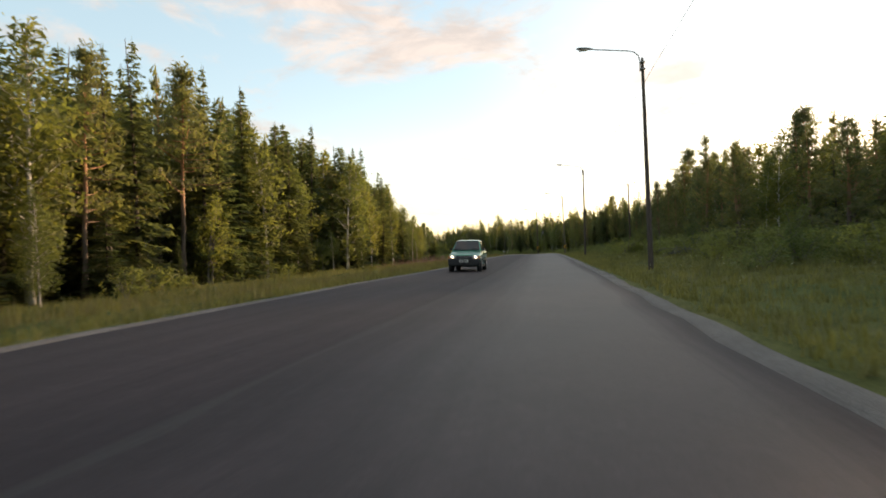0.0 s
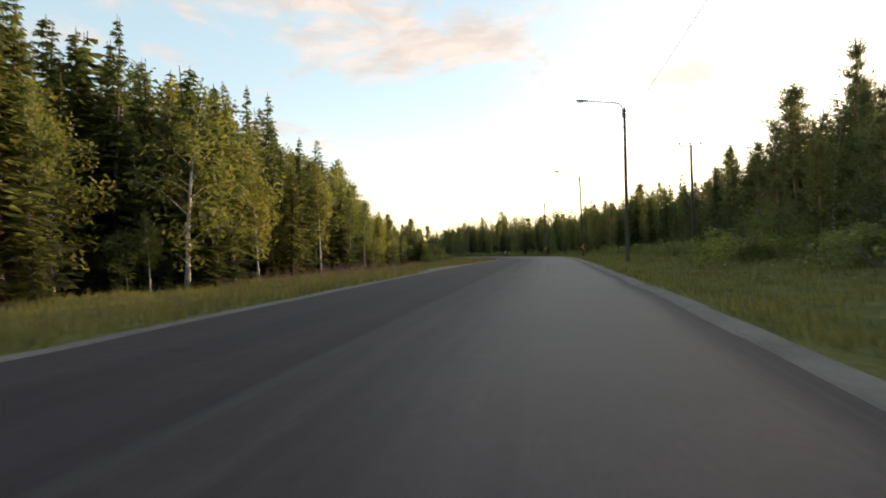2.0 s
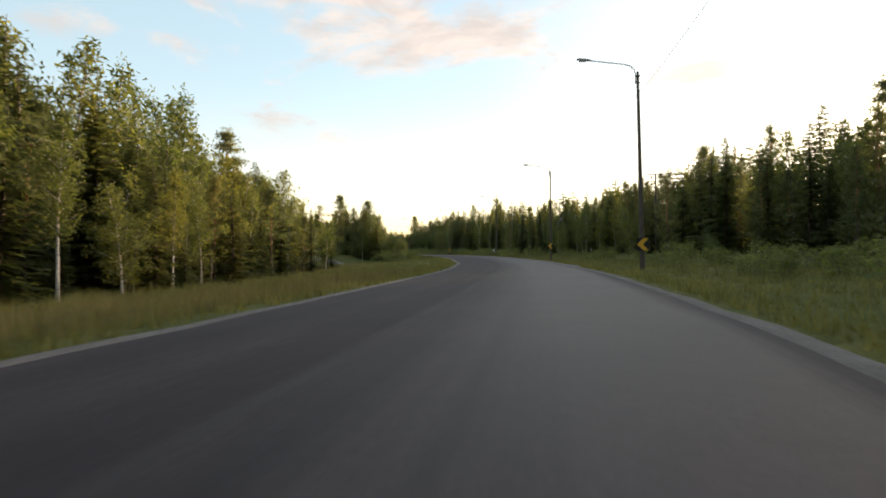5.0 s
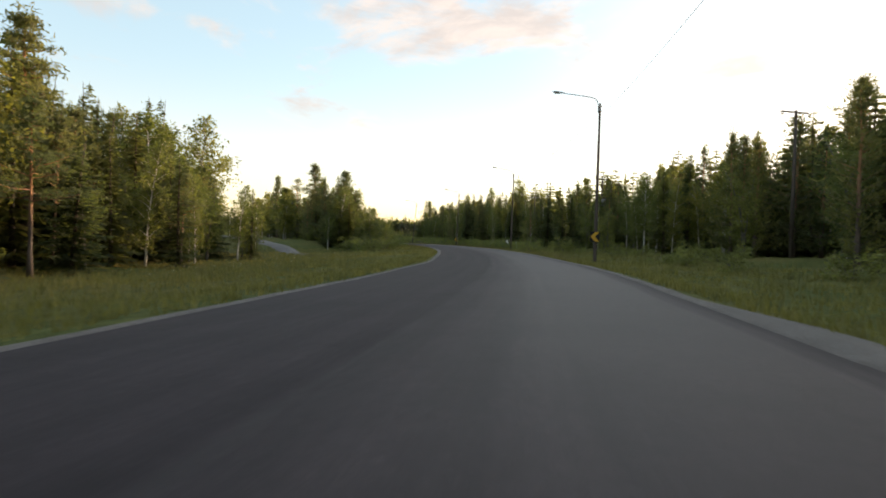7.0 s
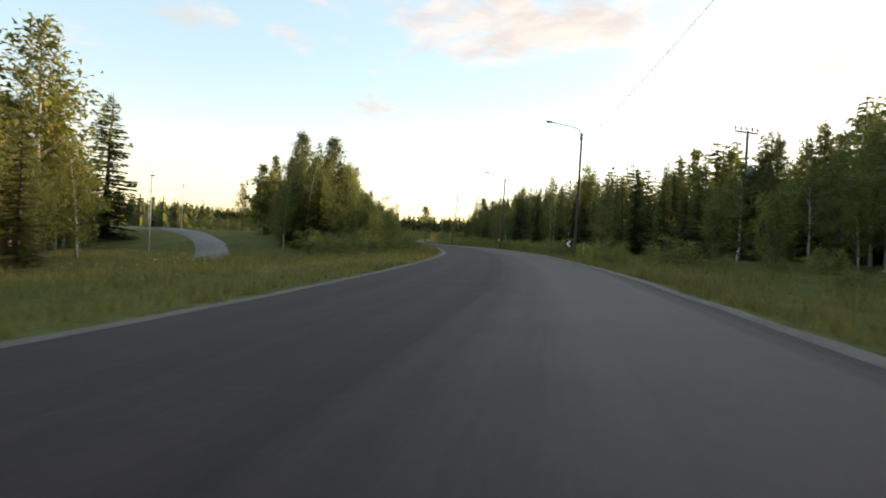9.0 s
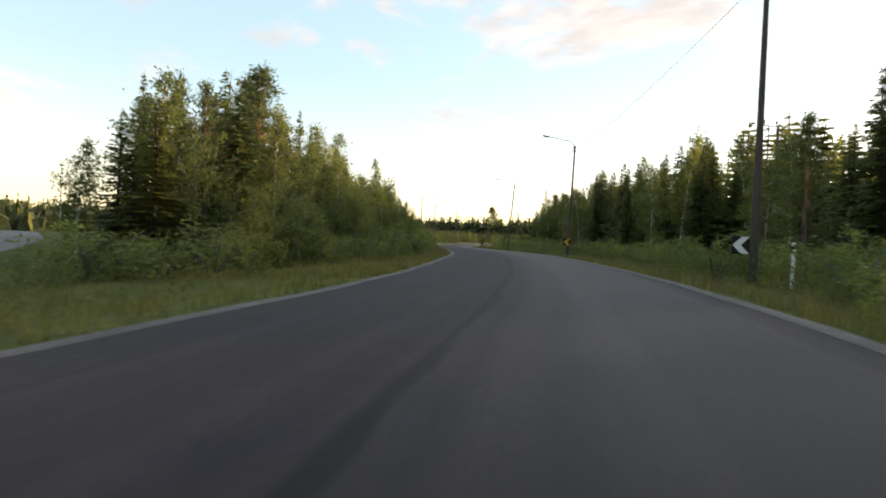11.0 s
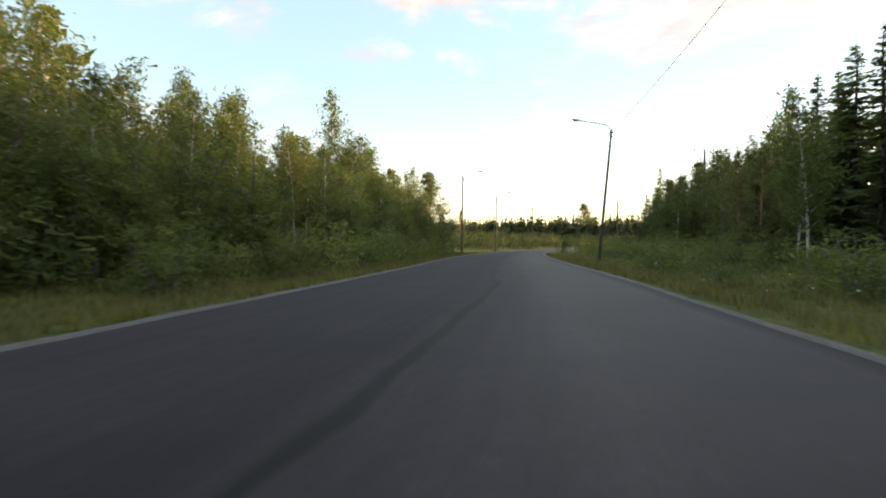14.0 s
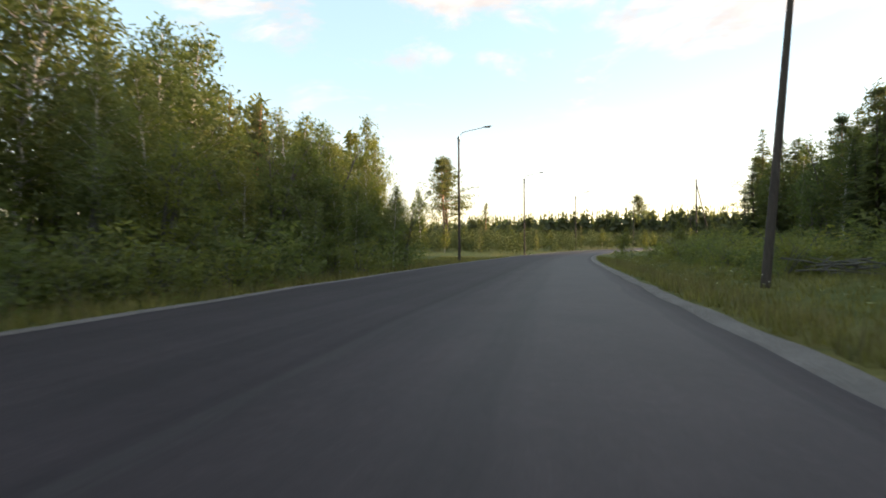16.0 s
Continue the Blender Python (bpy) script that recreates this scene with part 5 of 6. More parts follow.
def joined(name, rows_of, label, category):
    """All the plants of a list as one mesh, each at its own place and size."""
    mats = [M_BARK_SPRUCE, M_BARK_PINE, M_BARK_BIRCH, M_BARK_GREY, M_SPRUCE, M_PINE, M_BIRCH, M_SHRUB]
    V, loops, starts, sizes, index, n, q = [], [], [], [], [], 0, 0
    raw = {}
    for tmpl, m in rows_of:
        if tmpl.name not in raw:
            rows = []
            for c in tmpl.children:
                me = c.data
                co = np.empty(len(me.vertices) * 3, np.float32)
                me.vertices.foreach_get("co", co)
                lv = np.empty(len(me.loops), np.int32)
                me.loops.foreach_get("vertex_index", lv)
                tot = np.empty(len(me.polygons), np.int32)
                me.polygons.foreach_get("loop_total", tot)
                rows.append((co.reshape(-1, 3), lv, tot, mats.index(me.materials[0])))
            raw[tmpl.name] = rows
        a = np.array(m)
        for co, lv, tot, k in raw[tmpl.name]:
            V.append(co @ a[:3, :3].T + a[:3, 3])
            loops.append(lv + n)
            sizes.append(tot)
            index.append(np.full(len(tot), k, np.int32))
            n += len(co)
    V, loops, sizes, index = np.concatenate(V), np.concatenate(loops), np.concatenate(sizes), np.concatenate(index)
    me = bpy.data.meshes.new(name)
    me.vertices.add(len(V)); me.vertices.foreach_set("co", V.astype(np.float32).ravel())
    me.loops.add(len(loops)); me.loops.foreach_set("vertex_index", loops.astype(np.int32))
    me.polygons.add(len(sizes)); me.polygons.foreach_set("loop_start", np.r_[0, np.cumsum(sizes)[:-1]].astype(np.int32))
    for k in mats:
        me.materials.append(k)
    me.polygons.foreach_set("material_index", index)
    me.update(calc_edges=True)
    me.validate()
    tagged(new(name, me), label, category, kind="stuff")


for kind in T:
    for tmpl, h0 in T[kind]:
        if tmpl.name not in used:                        # the patterns of the deep wood stand among their copies
            x, y = (float(v) for v in at_station(prng.uniform(20, 120), -50 - 4 * prng.uniform()))
            tmpl.location = (x, y, gz(x, y) - 0.05)
            tmpl["group"] = "forest beside the road"


def far_woods():
    """The distant treeline: many plain spruces and pines in one mesh."""
    rng = np.random.default_rng(9)
    V, F, CORE, n = [], [], [], 0
    spots = []
    for k in range(4700):                                # the ring of woods round the clearing
        a, r = rng.uniform(-1.2, 1.4), rng.uniform(0, 1) ** 1.2 * 110 + 235
        spots.append((r * math.sin(a) - 25, 215 + r * math.cos(a)))
    for k in range(5200):                                # the woods that go on to both sides of the road
        spots.append((rng.uniform(-170, 190), rng.uniform(-110, 380)))
    xs, ys = np.array(spots).T
    st, la = station_of(xs, ys)
    zs = ground_z(xs, ys)
    for x, y, s0, lat, zg in zip(xs, ys, st, la, zs):
        near = 20 if s0 < -6 else (118 if lat < 0 and 160 < s0 < 345 else 47)
        if abs(lat) < near or abs(lat) < 105 and s0 > 345 and math.hypot(x + 25, y - 215) < 234:
            continue
        z = float(zg) - 0.3
        h = rng.uniform(12.4, 14.0) * (0.8 if near > 100 else 1.0)
        h *= 1 + 0.75 * float(smooth(45, 95, x) * smooth(330, 375, y))      # made taller here, out of sight, to shade the clearing from low sun
        w = min(h, 15) * rng.uniform(0.30, 0.42)
        lay = 3
        cs, us, vs = [], [], []
        for q in range(lay * 4):
            u = rng.uniform(0.06, 1.0)
            rr = w * (1.05 - u) ** 0.65 * rng.uniform(0.6, 1.2)
            b = rng.uniform(0, 2 * math.pi)
            o = np.array([math.cos(b), math.sin(b), -0.5])
            cs.append(np.array([x, y, z + h * u]) + o * rr * 0.5)
            us.append(o * (rr * 0.7 + 0.14))
            vs.append(np.array([-math.sin(b), math.cos(b), rng.normal(0, 0.6)]) * (rr * 0.5 + 0.14))
        cs.append(np.array([x, y, z + h])); us.append(np.array([0, 0, 0.9])); vs.append(np.array([0.16, 0.1, 0]))
        v, f = blades(np.array(cs), np.array(us), np.array(vs))
        V.append(v); F.append(f + n); n += len(v)
        b = rng.uniform(0, 3.1)                          # the dense heart of the crown: two crossed blades
        core = np.array([(x + sg * 0.8 * w * math.cos(b + q), y + sg * 0.8 * w * math.sin(b + q), z + 0.04 * h) for q in (0, 1.57) for sg in (-1, 1)] + [(x, y, z + 0.93 * h)])
        V.append(core); CORE.extend([(n, n + 1, n + 4), (n + 2, n + 3, n + 4)]); n += 5
    me = mesh_of("far_woods", np.concatenate(V), [tuple(r) for r in np.concatenate(F)] + CORE, M_PINE)
    tagged(new("far_woods", me), "distant dark conifer forest along the horizon", "forest", kind="stuff")


joined("deep_forest", STAND, "dense mixed spruce, pine and birch wood behind the roadside trees", "forest")
joined("verge_bushes", BUSHES, "low willow bushes scattered over the far verges", "bushes")
far_woods()


def scrub():
    """Young yellow-green birch scrub filling the clearing past the bend."""
    rng = np.random.default_rng(19)
    V, F, n = [], [], 0
    for k in range(1700):
        x, y = rng.uniform(-135, 50), 338 + 112 * rng.uniform() ** 1.3
        st, lat = station_of(x, y)
        if abs(lat[0]) < 9 + 4 * rng.uniform():
            continue
        h = rng.uniform(2.4, 5.4) * (0.45 + 0.6 * min(1, abs(lat[0]) / 34))
        z = gz(x, y)
        c = np.array([x, y, z]) + np.stack([rng.normal(0, 0.26 * h, 15), rng.normal(0, 0.26 * h, 15), h * rng.uniform(0.08, 1, 15)], 1)
        v, f = leafy(c, 9, np.array([0.34, 0.34, 0.34]), 0.19, rng, 1.9, 0.0, 0.5)
        V.append(v); F.append(f + n); n += len(v)
    tagged(new("scrub", mesh_of("scrub", np.concatenate(V), np.concatenate(F), M_SCRUB)), "dull green young scrub in the clearing", "scrub", kind="stuff")


scrub()


# ---- grass and flowers ----
def grass(name, label, spots, height, width, mat, rng, per=3):
    """Tufts of bent blades in one mesh; spots: x, y, z."""
    n = len(spots) * per
    p = np.repeat(spots, per, 0) + np.c_[rng.normal(0, 0.09, (n, 2)), np.zeros(n)]
    h = height * rng.uniform(0.45, 1.25, n)
    a = rng.uniform(0, 2 * math.pi, n)
    d = np.stack([np.cos(a), np.sin(a), np.zeros(n)], 1)
    lean = np.stack([np.cos(a + 1.3), np.sin(a + 1.3), np.zeros(n)], 1) * (h * rng.uniform(0.05, 0.55, n))[:, None]
    up = np.array([0, 0, 1.0])
    w = width * rng.uniform(0.6, 1.3, n)[:, None]
    v = np.stack([p - d * w, p + d * w, p + lean + up * h[:, None]], 1).reshape(-1, 3)
    f = np.arange(3 * n).reshape(-1, 3)
    return tagged(new(name, mesh_of(name, v, f, mat)), label, "grass", kind="stuff")


def verge_spots(n, side, s0, s1, d0, d1, rng, power=1.0):
    s = rng.uniform(s0, s1, n)
    d = d0 + (d1 - d0) * rng.uniform(0, 1, n) ** power
    e = np.interp(s, EDGE_S, EDGE_L if side < 0 else EDGE_R)
    x, y = at_station(s, side * (e + d))
    return np.stack([x, y, ground_z(x, y) - 0.02], 1)


grng = np.random.default_rng(21)
grass("verge_grass", "green and straw-tinted grass on the road verges", np.concatenate([
    verge_spots(26000, 1, -4, 330, 0.75, 10, grng, 1.3), verge_spots(26000, -1, 0, 200, 0.65, 26, grng, 1.3), verge_spots(13000, -1, 195, 330, 0.65, 8, grng, 1.2)]), 0.24, 0.022, M_GRASS, grng, 4)
grass("tall_weeds", "tall weeds and grass heads among the verge grass", np.concatenate([
    verge_spots(2600, 1, -4, 320, 4, 11, grng), verge_spots(4500, -1, 0, 190, 7, 19, grng)]), 0.62, 0.018, M_GRASS, grng, 4)
grass("dry_grass", "straw-coloured dry grass on the verge", np.concatenate([
    verge_spots(3500, -1, 78, 118, 1.5, 9, grng), verge_spots(1500, 1, 150, 310, 0.8, 2.5, grng), verge_spots(1800, -1, 10, 90, 1, 9, grng), verge_spots(900, -1, 196, 320, 0.7, 2.2, grng)]), 0.5, 0.014, M_DRY, grng, 4)


def fireweed():
    rng = np.random.default_rng(5)
    p = verge_spots(330, -1, 62, 88, 7, 15, rng)
    n = len(p)
    cs, us, vs = [], [], []
    for q in p:
        h = rng.uniform(0.6, 1.25)
        for k in range(7):
            w = 0.45 + 0.55 * k / 7
            a = rng.uniform(0, 6.28)
            cs.append(q + np.array([0.04 * math.cos(a), 0.04 * math.sin(a), h * w]))
            us.append(np.array([math.cos(a), math.sin(a), 0.5]) * 0.05)
            vs.append(np.array([-math.sin(a), math.cos(a), 0.4]) * 0.04)
    v, f = blades(np.array(cs), np.array(us), np.array(vs))
    tagged(new("fireweed", mesh_of("fireweed", v, f, M_FIREWEED)), "pink flowering fireweed at the forest edge", "wildflowers", kind="stuff")


fireweed()


def white_flowers():
    """Small white flower heads among the verge grass."""
    rng = np.random.default_rng(15)
    p = np.concatenate([verge_spots(260, 1, 205, 312, 1.2, 5.5, rng), verge_spots(240, -1, 140, 182, 9, 19, rng), verge_spots(90, 1, 0, 60, 2.5, 8, rng), verge_spots(150, -1, 246, 258, 2.4, 4.2, rng)])
    n = len(p)
    a = rng.uniform(0, 6.28, n)
    z = np.zeros(n)
    c = p + np.stack([z, z, rng.uniform(0.35, 0.65, n)], 1)
    r = rng.uniform(0.02, 0.045, n)
    v, f = blades(c, np.stack([np.cos(a) * r, np.sin(a) * r, z], 1), np.stack([-np.sin(a) * r, np.cos(a) * r, z + 0.012], 1))
    tagged(new("white_flowers", mesh_of("white_flowers", v, f, M_PETAL)), "small white flowers among the verge grass", "wildflowers", kind="stuff")


white_flowers()


# ---- street lamps, cable, signs ----
def street_lamp(x, y, top, arm, drop=0.0, lean=(0.0, 0.0), steel=False):
    """A tall pole with a curved arm and a flat lamp head; top: height of the pole's end; arm: its reach towards x, y."""
    z0 = gz(x, y)
    ob = new("street_lamp")
    ob.location = (x, y, z0)
    h = top - z0
    r = 0.135 if not steel else 0.075
    tipx, tipy = lean
    pts = [(tipx * u, tipy * u, h * u - (0.3 if u == 0 else 0)) for u in (0, 0.02, 0.35, 0.7, 0.985, 1.0)]
    part("pole", tube_mesh("pole", pts, [r * 1.1, r * 1.1, r * 0.92, r * 0.72, r * 0.6, r * 0.5], M_POLE if not steel else M_STEEL, 12), None, ob,
         "dark weathered wooden pole" if not steel else "grey steel pole")
    a = Vector((arm[0], arm[1], 0))
    L = a.length
    d = a.normalized()
    o = Vector((tipx, tipy, h))
    prof = [(0.13, -0.75), (0.13, -0.15), (0.2, 0.15), (0.42, 0.36), (0.75, 0.46), (1.6, 0.58), (L - 0.45, 0.76)]
    part("arm", tube_mesh("arm", [o + d * q + Vector((0, 0, w)) for q, w in prof], [0.035] * 7, M_STEEL, 8), None, ob, "bent steel arm")
    for w in (-0.62, -0.25):
        part("clamp", tube_mesh("clamp", [o + Vector((0, 0, w - 0.03)), o + Vector((0, 0, w + 0.03))], [r * 0.95 + 0.03] * 2, M_STEEL, 12), None, ob)
    side = Vector((-d.y, d.x, 0))
    head = bmesh.new()
    rows = [(-0.10, 0.05, 0.04), (0.05, 0.10, 0.075), (0.30, 0.15, 0.095), (0.62, 0.14, 0.085), (0.78, 0.07, 0.045)]
    rings = []
    for q, wd, hh in rows:
        c = o + d * (L - 0.55 + q) + Vector((0, 0, 0.76 + 0.10 * q))
        rings.append([head.verts.new(c + side * (wd * math.cos(k * math.pi / 4)) + Vector((0, 0, hh * math.sin(k * math.pi / 4) * (1.0 if k < 4 else 0.55)))) for k in range(8)])
    for i in range(len(rings) - 1):
        for k in range(8):
            head.faces.new((rings[i][k], rings[i][(k + 1) % 8], rings[i + 1][(k + 1) % 8], rings[i + 1][k]))
    head.faces.new(rings[0][::-1]); head.faces.new(rings[-1])
    hd = part("lamp_head", head, M_LAMP, ob, "flat grey lamp housing")
    gl = box_bm(0, 0, 0, 0.42, 0.2, 0.03, 0.01)
    bmesh.ops.transform(gl, matrix=Matrix.Translation(o + d * (L - 0.12) + Vector((0, 0, 0.765 - 0.045))) @ Matrix.Rotation(math.atan2(d.y, d.x), 4, "Z"), verts=gl.verts[:])
    part("lens", gl, M_LENS, hd, "milky glass")
    return tagged(ob, "unlit street lamp on a tall dark wooden pole" if not steel else "unlit street lamp on a grey steel pole", "street lamp", "street lamps along the road")


LAMPS = [(11.35, 29.4, 11.75, (-3.2, 0.6)), (19.3, 72.9, 12.4, (-3.2, 0.7)), (25.5, 112.2, 12.9, (-3.4, 0.1)), (27.0, 152.7, 13.0, (-3.4, 0.0)),
         (22.9, 197.6, 13.2, (-3.3, -1.2)), (12.15, 236.0, 13.2, (-3.1, -1.6)), (-3.3, 275.6, 13.4, (-3.0, -1.9))]
for (x, y, top, arm), lean in zip(LAMPS, [(-0.05, 0), (0.1, 0), (-0.2, 0), (0.0, 0), (0.1, 0), (0.4, 0.1), (1.0, 0.1)]):
    street_lamp(x, y, top, arm, lean=lean)
for x, y, top, arm in [(-31.1, 301.3, 13.6, (2.9, 1.1)), (-40.5, 336.5, 13.8, (3.0, 0.6)), (-45.0, 373.0, 14.0, (3.0, 0.0)), (-42.0, 411.0, 14.3, (2.9, -1.0)), (-33.0, 447.0, 14.3, (2.6, -1.6))]:
    street_lamp(x, y, top, arm)


def cable(a, b, sag, rad=0.011):
    a, b = Vector(a), Vector(b)
    pts = [a.lerp(b, u) - Vector((0, 0, 4 * sag * u * (1 - u))) for u in np.linspace(0, 1, 13)]
    ob = new("power_cable", tube_mesh("power_cable", pts, [rad] * 13, M_WIRE, 5))
    return tagged(ob, "thin dark aerial cable strung between lamp poles", "cable", "aerial cables")


tops = [(2.8, -14.5, 11.0)] + [(x + 0.66, y + 0.2, top - 0.4) for x, y, top, _ in LAMPS] + [(-14.5, 312.0, 12.5)]
for a, b in zip(tops[:-2], tops[1:-1]):
    cable(a, b, 0.45)


def chevron_sign(x, y, z, yaw, fore, size=0.77):
    """A square board with an arrow pointing left, facing the road; yaw: turn of its face."""
    ob = new("chevron_sign")
    ob.matrix_basis = pose(x, y, z, 0, 0, yaw)
    part("board", box_bm(0, 0, 0, size * 1.02, 0.025, size, 0.006), M_BLACK, ob, "black board")
    bm = bmesh.new()
    k = size * 0.5
    pts = [(-0.95, 0), (0.05, 0.94), (0.93, 0.94), (0.0, 0), (0.93, -0.94), (0.05, -0.94)]
    front = [bm.verts.new((px * k, -0.017, pz * k)) for px, pz in pts]
    back = [bm.verts.new((px * k, -0.0125, pz * k)) for px, pz in pts]
    bm.faces.new((front[0], front[3], front[2], front[1])); bm.faces.new((front[0], front[5], front[4], front[3]))
    for i in range(6):
        bm.faces.new((front[i], front[(i + 1) % 6], back[(i + 1) % 6], back[i]))
    bmesh.ops.recalc_face_normals(bm, faces=bm.faces[:])
    part("arrow", bm, fore, ob, "yellow arrow" if fore is M_YELLOW else "pale arrow")
    for q in (-0.28, 0.28):
        part("bracket", box_bm(0, 0.035, q * size, 0.34, 0.045, 0.04, 0.004), M_STEEL, ob)
    return tagged(ob, "square black curve board with a bright arrow on a lamp pole", "traffic sign", "curve boards on the lamp poles")


chevron_sign(25.45, 111.95, 2.45, 8, M_YELLOW)
chevron_sign(26.9, 152.45, 2.75, 14, M_YELLOW)
chevron_sign(22.25, 196.3, 2.3, 20, M_WHITE, 0.62)
chevron_sign(12.1, 235.65, 2.55, 26, M_YELLOW)


def power_pole(x, y, top, yaw, style="pins", wide=2.3):
    """A power pole; style: pins (thin steel arm, three upright insulators), strain (wooden arm with slanting insulators), double (braced arm, five insulators, a transformer), bare (braced pole without an arm)."""
    z0 = gz(x, y)
    ob = new("power_pole")
    ob.matrix_basis = pose(x, y, z0, 0, 0, yaw)
    h = top - z0
    part("pole", tube_mesh("pole", [(0, 0, -0.3), (0, 0, h * 0.5), (0, 0, h)], [0.15, 0.125, 0.09], M_POLE, 10), None, ob)
    if style == "bare":
        part("brace", tube_mesh("brace", [(2.4, 0, -0.2), (0.05, 0, h - 0.8)], [0.1, 0.08], M_POLE, 8), None, ob)
    elif style == "strain":
        part("crossarm", box_bm(0, 0.12, h - 0.10, wide, 0.09, 0.10, 0.01), M_POLE, ob)
        for q, drop in ((-0.49, 0.32), (0.0, 0.45), (0.49, 0.32)):
            hang = part("hanger", tube_mesh("hanger", [(q * wide, 0.12, h - 0.14), (q * wide, 0.14, h - drop)], [0.025, 0.025], M_STEEL, 6), None, ob)
            c = Vector((q * wide, 0.14, h - drop))
            d = Vector((-0.42, -0.9, -0.10)).normalized()
            part("insulator", tube_mesh("insulator", [c + d * w for w in (0.08, 0.14, 0.20, 0.26, 0.32, 0.38, 0.5)], [0.02, 0.06, 0.03, 0.06, 0.03, 0.06, 0.02], M_CERAMIC, 8), None, hang)
    else:
        rows = (-0.46, 0.0, 0.46) if style == "pins" else (-0.48, -0.24, 0.0, 0.24, 0.48)
        thick = 0.055 if style == "pins" else 0.10
        part("crossarm", box_bm(0, 0.12, h - 0.06, wide, thick, thick, 0.008), M_STEEL if style == "pins" else M_POLE, ob)
        for q in rows:
            pin = part("pin", tube_mesh("pin", [(q * wide, 0.12, h - 0.04), (q * wide, 0.12, h + 0.18)], [0.016, 0.016], M_STEEL, 6), None, ob)
            part("insulator", tube_mesh("insulator", [(q * wide, 0.12, h + w) for w in (0.10, 0.16, 0.24, 0.30, 0.36)], [0.045, 0.085, 0.05, 0.07, 0.025], M_CERAMIC, 10), None, pin)
        if style == "double":
            for sg in (-1, 1):
                part("strut", tube_mesh("strut", [(sg * wide * 0.36, 0.12, h - 0.1), (0, 0.12, h - 0.62)], [0.022, 0.022], M_STEEL, 6), None, ob)
            tank = part("transformer", tube_mesh("transformer", [(0, -0.42, h - 4.1), (0, -0.42, h - 4.05), (0, -0.42, h - 3.0), (0, -0.42, h - 2.95)], [0.30, 0.34, 0.34, 0.28], M_LAMP, 16), None, ob, "grey transformer tank")
            for q in (-0.16, 0.0, 0.16):
                part("bushing", tube_mesh("bushing", [(q, -0.42, h - 2.96), (q, -0.42, h - 2.86), (q, -0.42, h - 2.66)], [0.05, 0.07, 0.025], M_CERAMIC, 8), None, tank)
    return tagged(ob, "old wooden power pole standing among the roadside trees", "power pole", "power poles beyond the verge")


POLES = [(29.6, 84.8, 11.7, 2, "pins"), (40.6, 151.2, 12.25, 15, "strain"), (35.2, 189.3, 11.75, 28, "double"), (28.7, 221.3, 11.56, 30, "pins"), (4.7, 291.2, 13.3, 30, "pins"), (-16.8, 351.6, 13.4, 0, "bare")]
for p in POLES:
    power_pole(*p)
for (a, b) in zip(POLES[:-2], POLES[1:-1]):
    for q in (-0.46, 0.0, 0.46):
        pa = Vector((a[0] + q * 2.2 * math.cos(radians(a[3])), a[1] + q * 2.2 * math.sin(radians(a[3])), a[2]))
        pb = Vector((b[0] + q * 2.2 * math.cos(radians(b[3])), b[1] + q * 2.2 * math.sin(radians(b[3])), b[2]))
        cable(pa, pb, 0.9, 0.006)


# ---- footpath with its white lamps ----
def footpath():
    rows = [(-4.5, 179, 0, 0), (-9, 186.5, 0, 0), (-15, 194.5, 0, 0), (-22.5, 201.5, 0, 0), (-34, 208, 0, 0), (-50, 213, 0, 0), (-80, 216, 0, 0)]
    s, p = spline(rows, 1.0)
    t = unit(np.gradient(p[:, :2], axis=0))
    n = np.stack([t[:, 1], -t[:, 0]], 1)
    verts, faces, uvs = [], [], []
    for i in range(len(s)):
        zc = gz(p[i, 0], p[i, 1]) + 0.16 - 0.45 * max(0.0, 1 - s[i] / 5.0)
        for k, (w, dz) in enumerate(((-1.75, -0.35), (-1.35, 0.0), (0, 0.03), (1.35, 0.0), (1.75, -0.35))):
            q = p[i, :2] + n[i] * w
            verts.append((q[0], q[1], min(zc, gz(q[0], q[1]) + 0.25) + dz)); uvs.append((w, s[i]))
    for i in range(len(s) - 1):
        for k in range(4):
            a = i * 5 + k
            faces.append((a, a + 1, a + 6, a + 5))
    tagged(new("footpath", shade(mesh_of("footpath", verts, faces, M_PATH, uvs=uvs))), "pale grey asphalt footpath winding into the woods", "footpath", kind="structure")


footpath()


def path_lamp(x, y, h, yaw):
    ob = new("path_lamp")
    ob.matrix_basis = pose(x, y, gz(x, y), 0, 0, yaw)
    part("post", tube_mesh("post", [(0, 0, -0.2), (0, 0, h * 0.5), (0, 0, h)], [0.055, 0.045, 0.04], M_WHITE, 10), None, ob, "white post")
    part("lamp_head", box_bm(0.22, 0, h + 0.03, 0.62, 0.26, 0.09, 0.03), M_LAMP, ob, "flat dark lamp head")
    return tagged(ob, "white lamp post beside the footpath", "street lamp", "footpath lamps")


path_lamp(-13.5, 184.1, 6.6, -40)
path_lamp(-29.8, 209.8, 6.3, -40)
path_lamp(-47.0, 224.0, 6.3, -30)


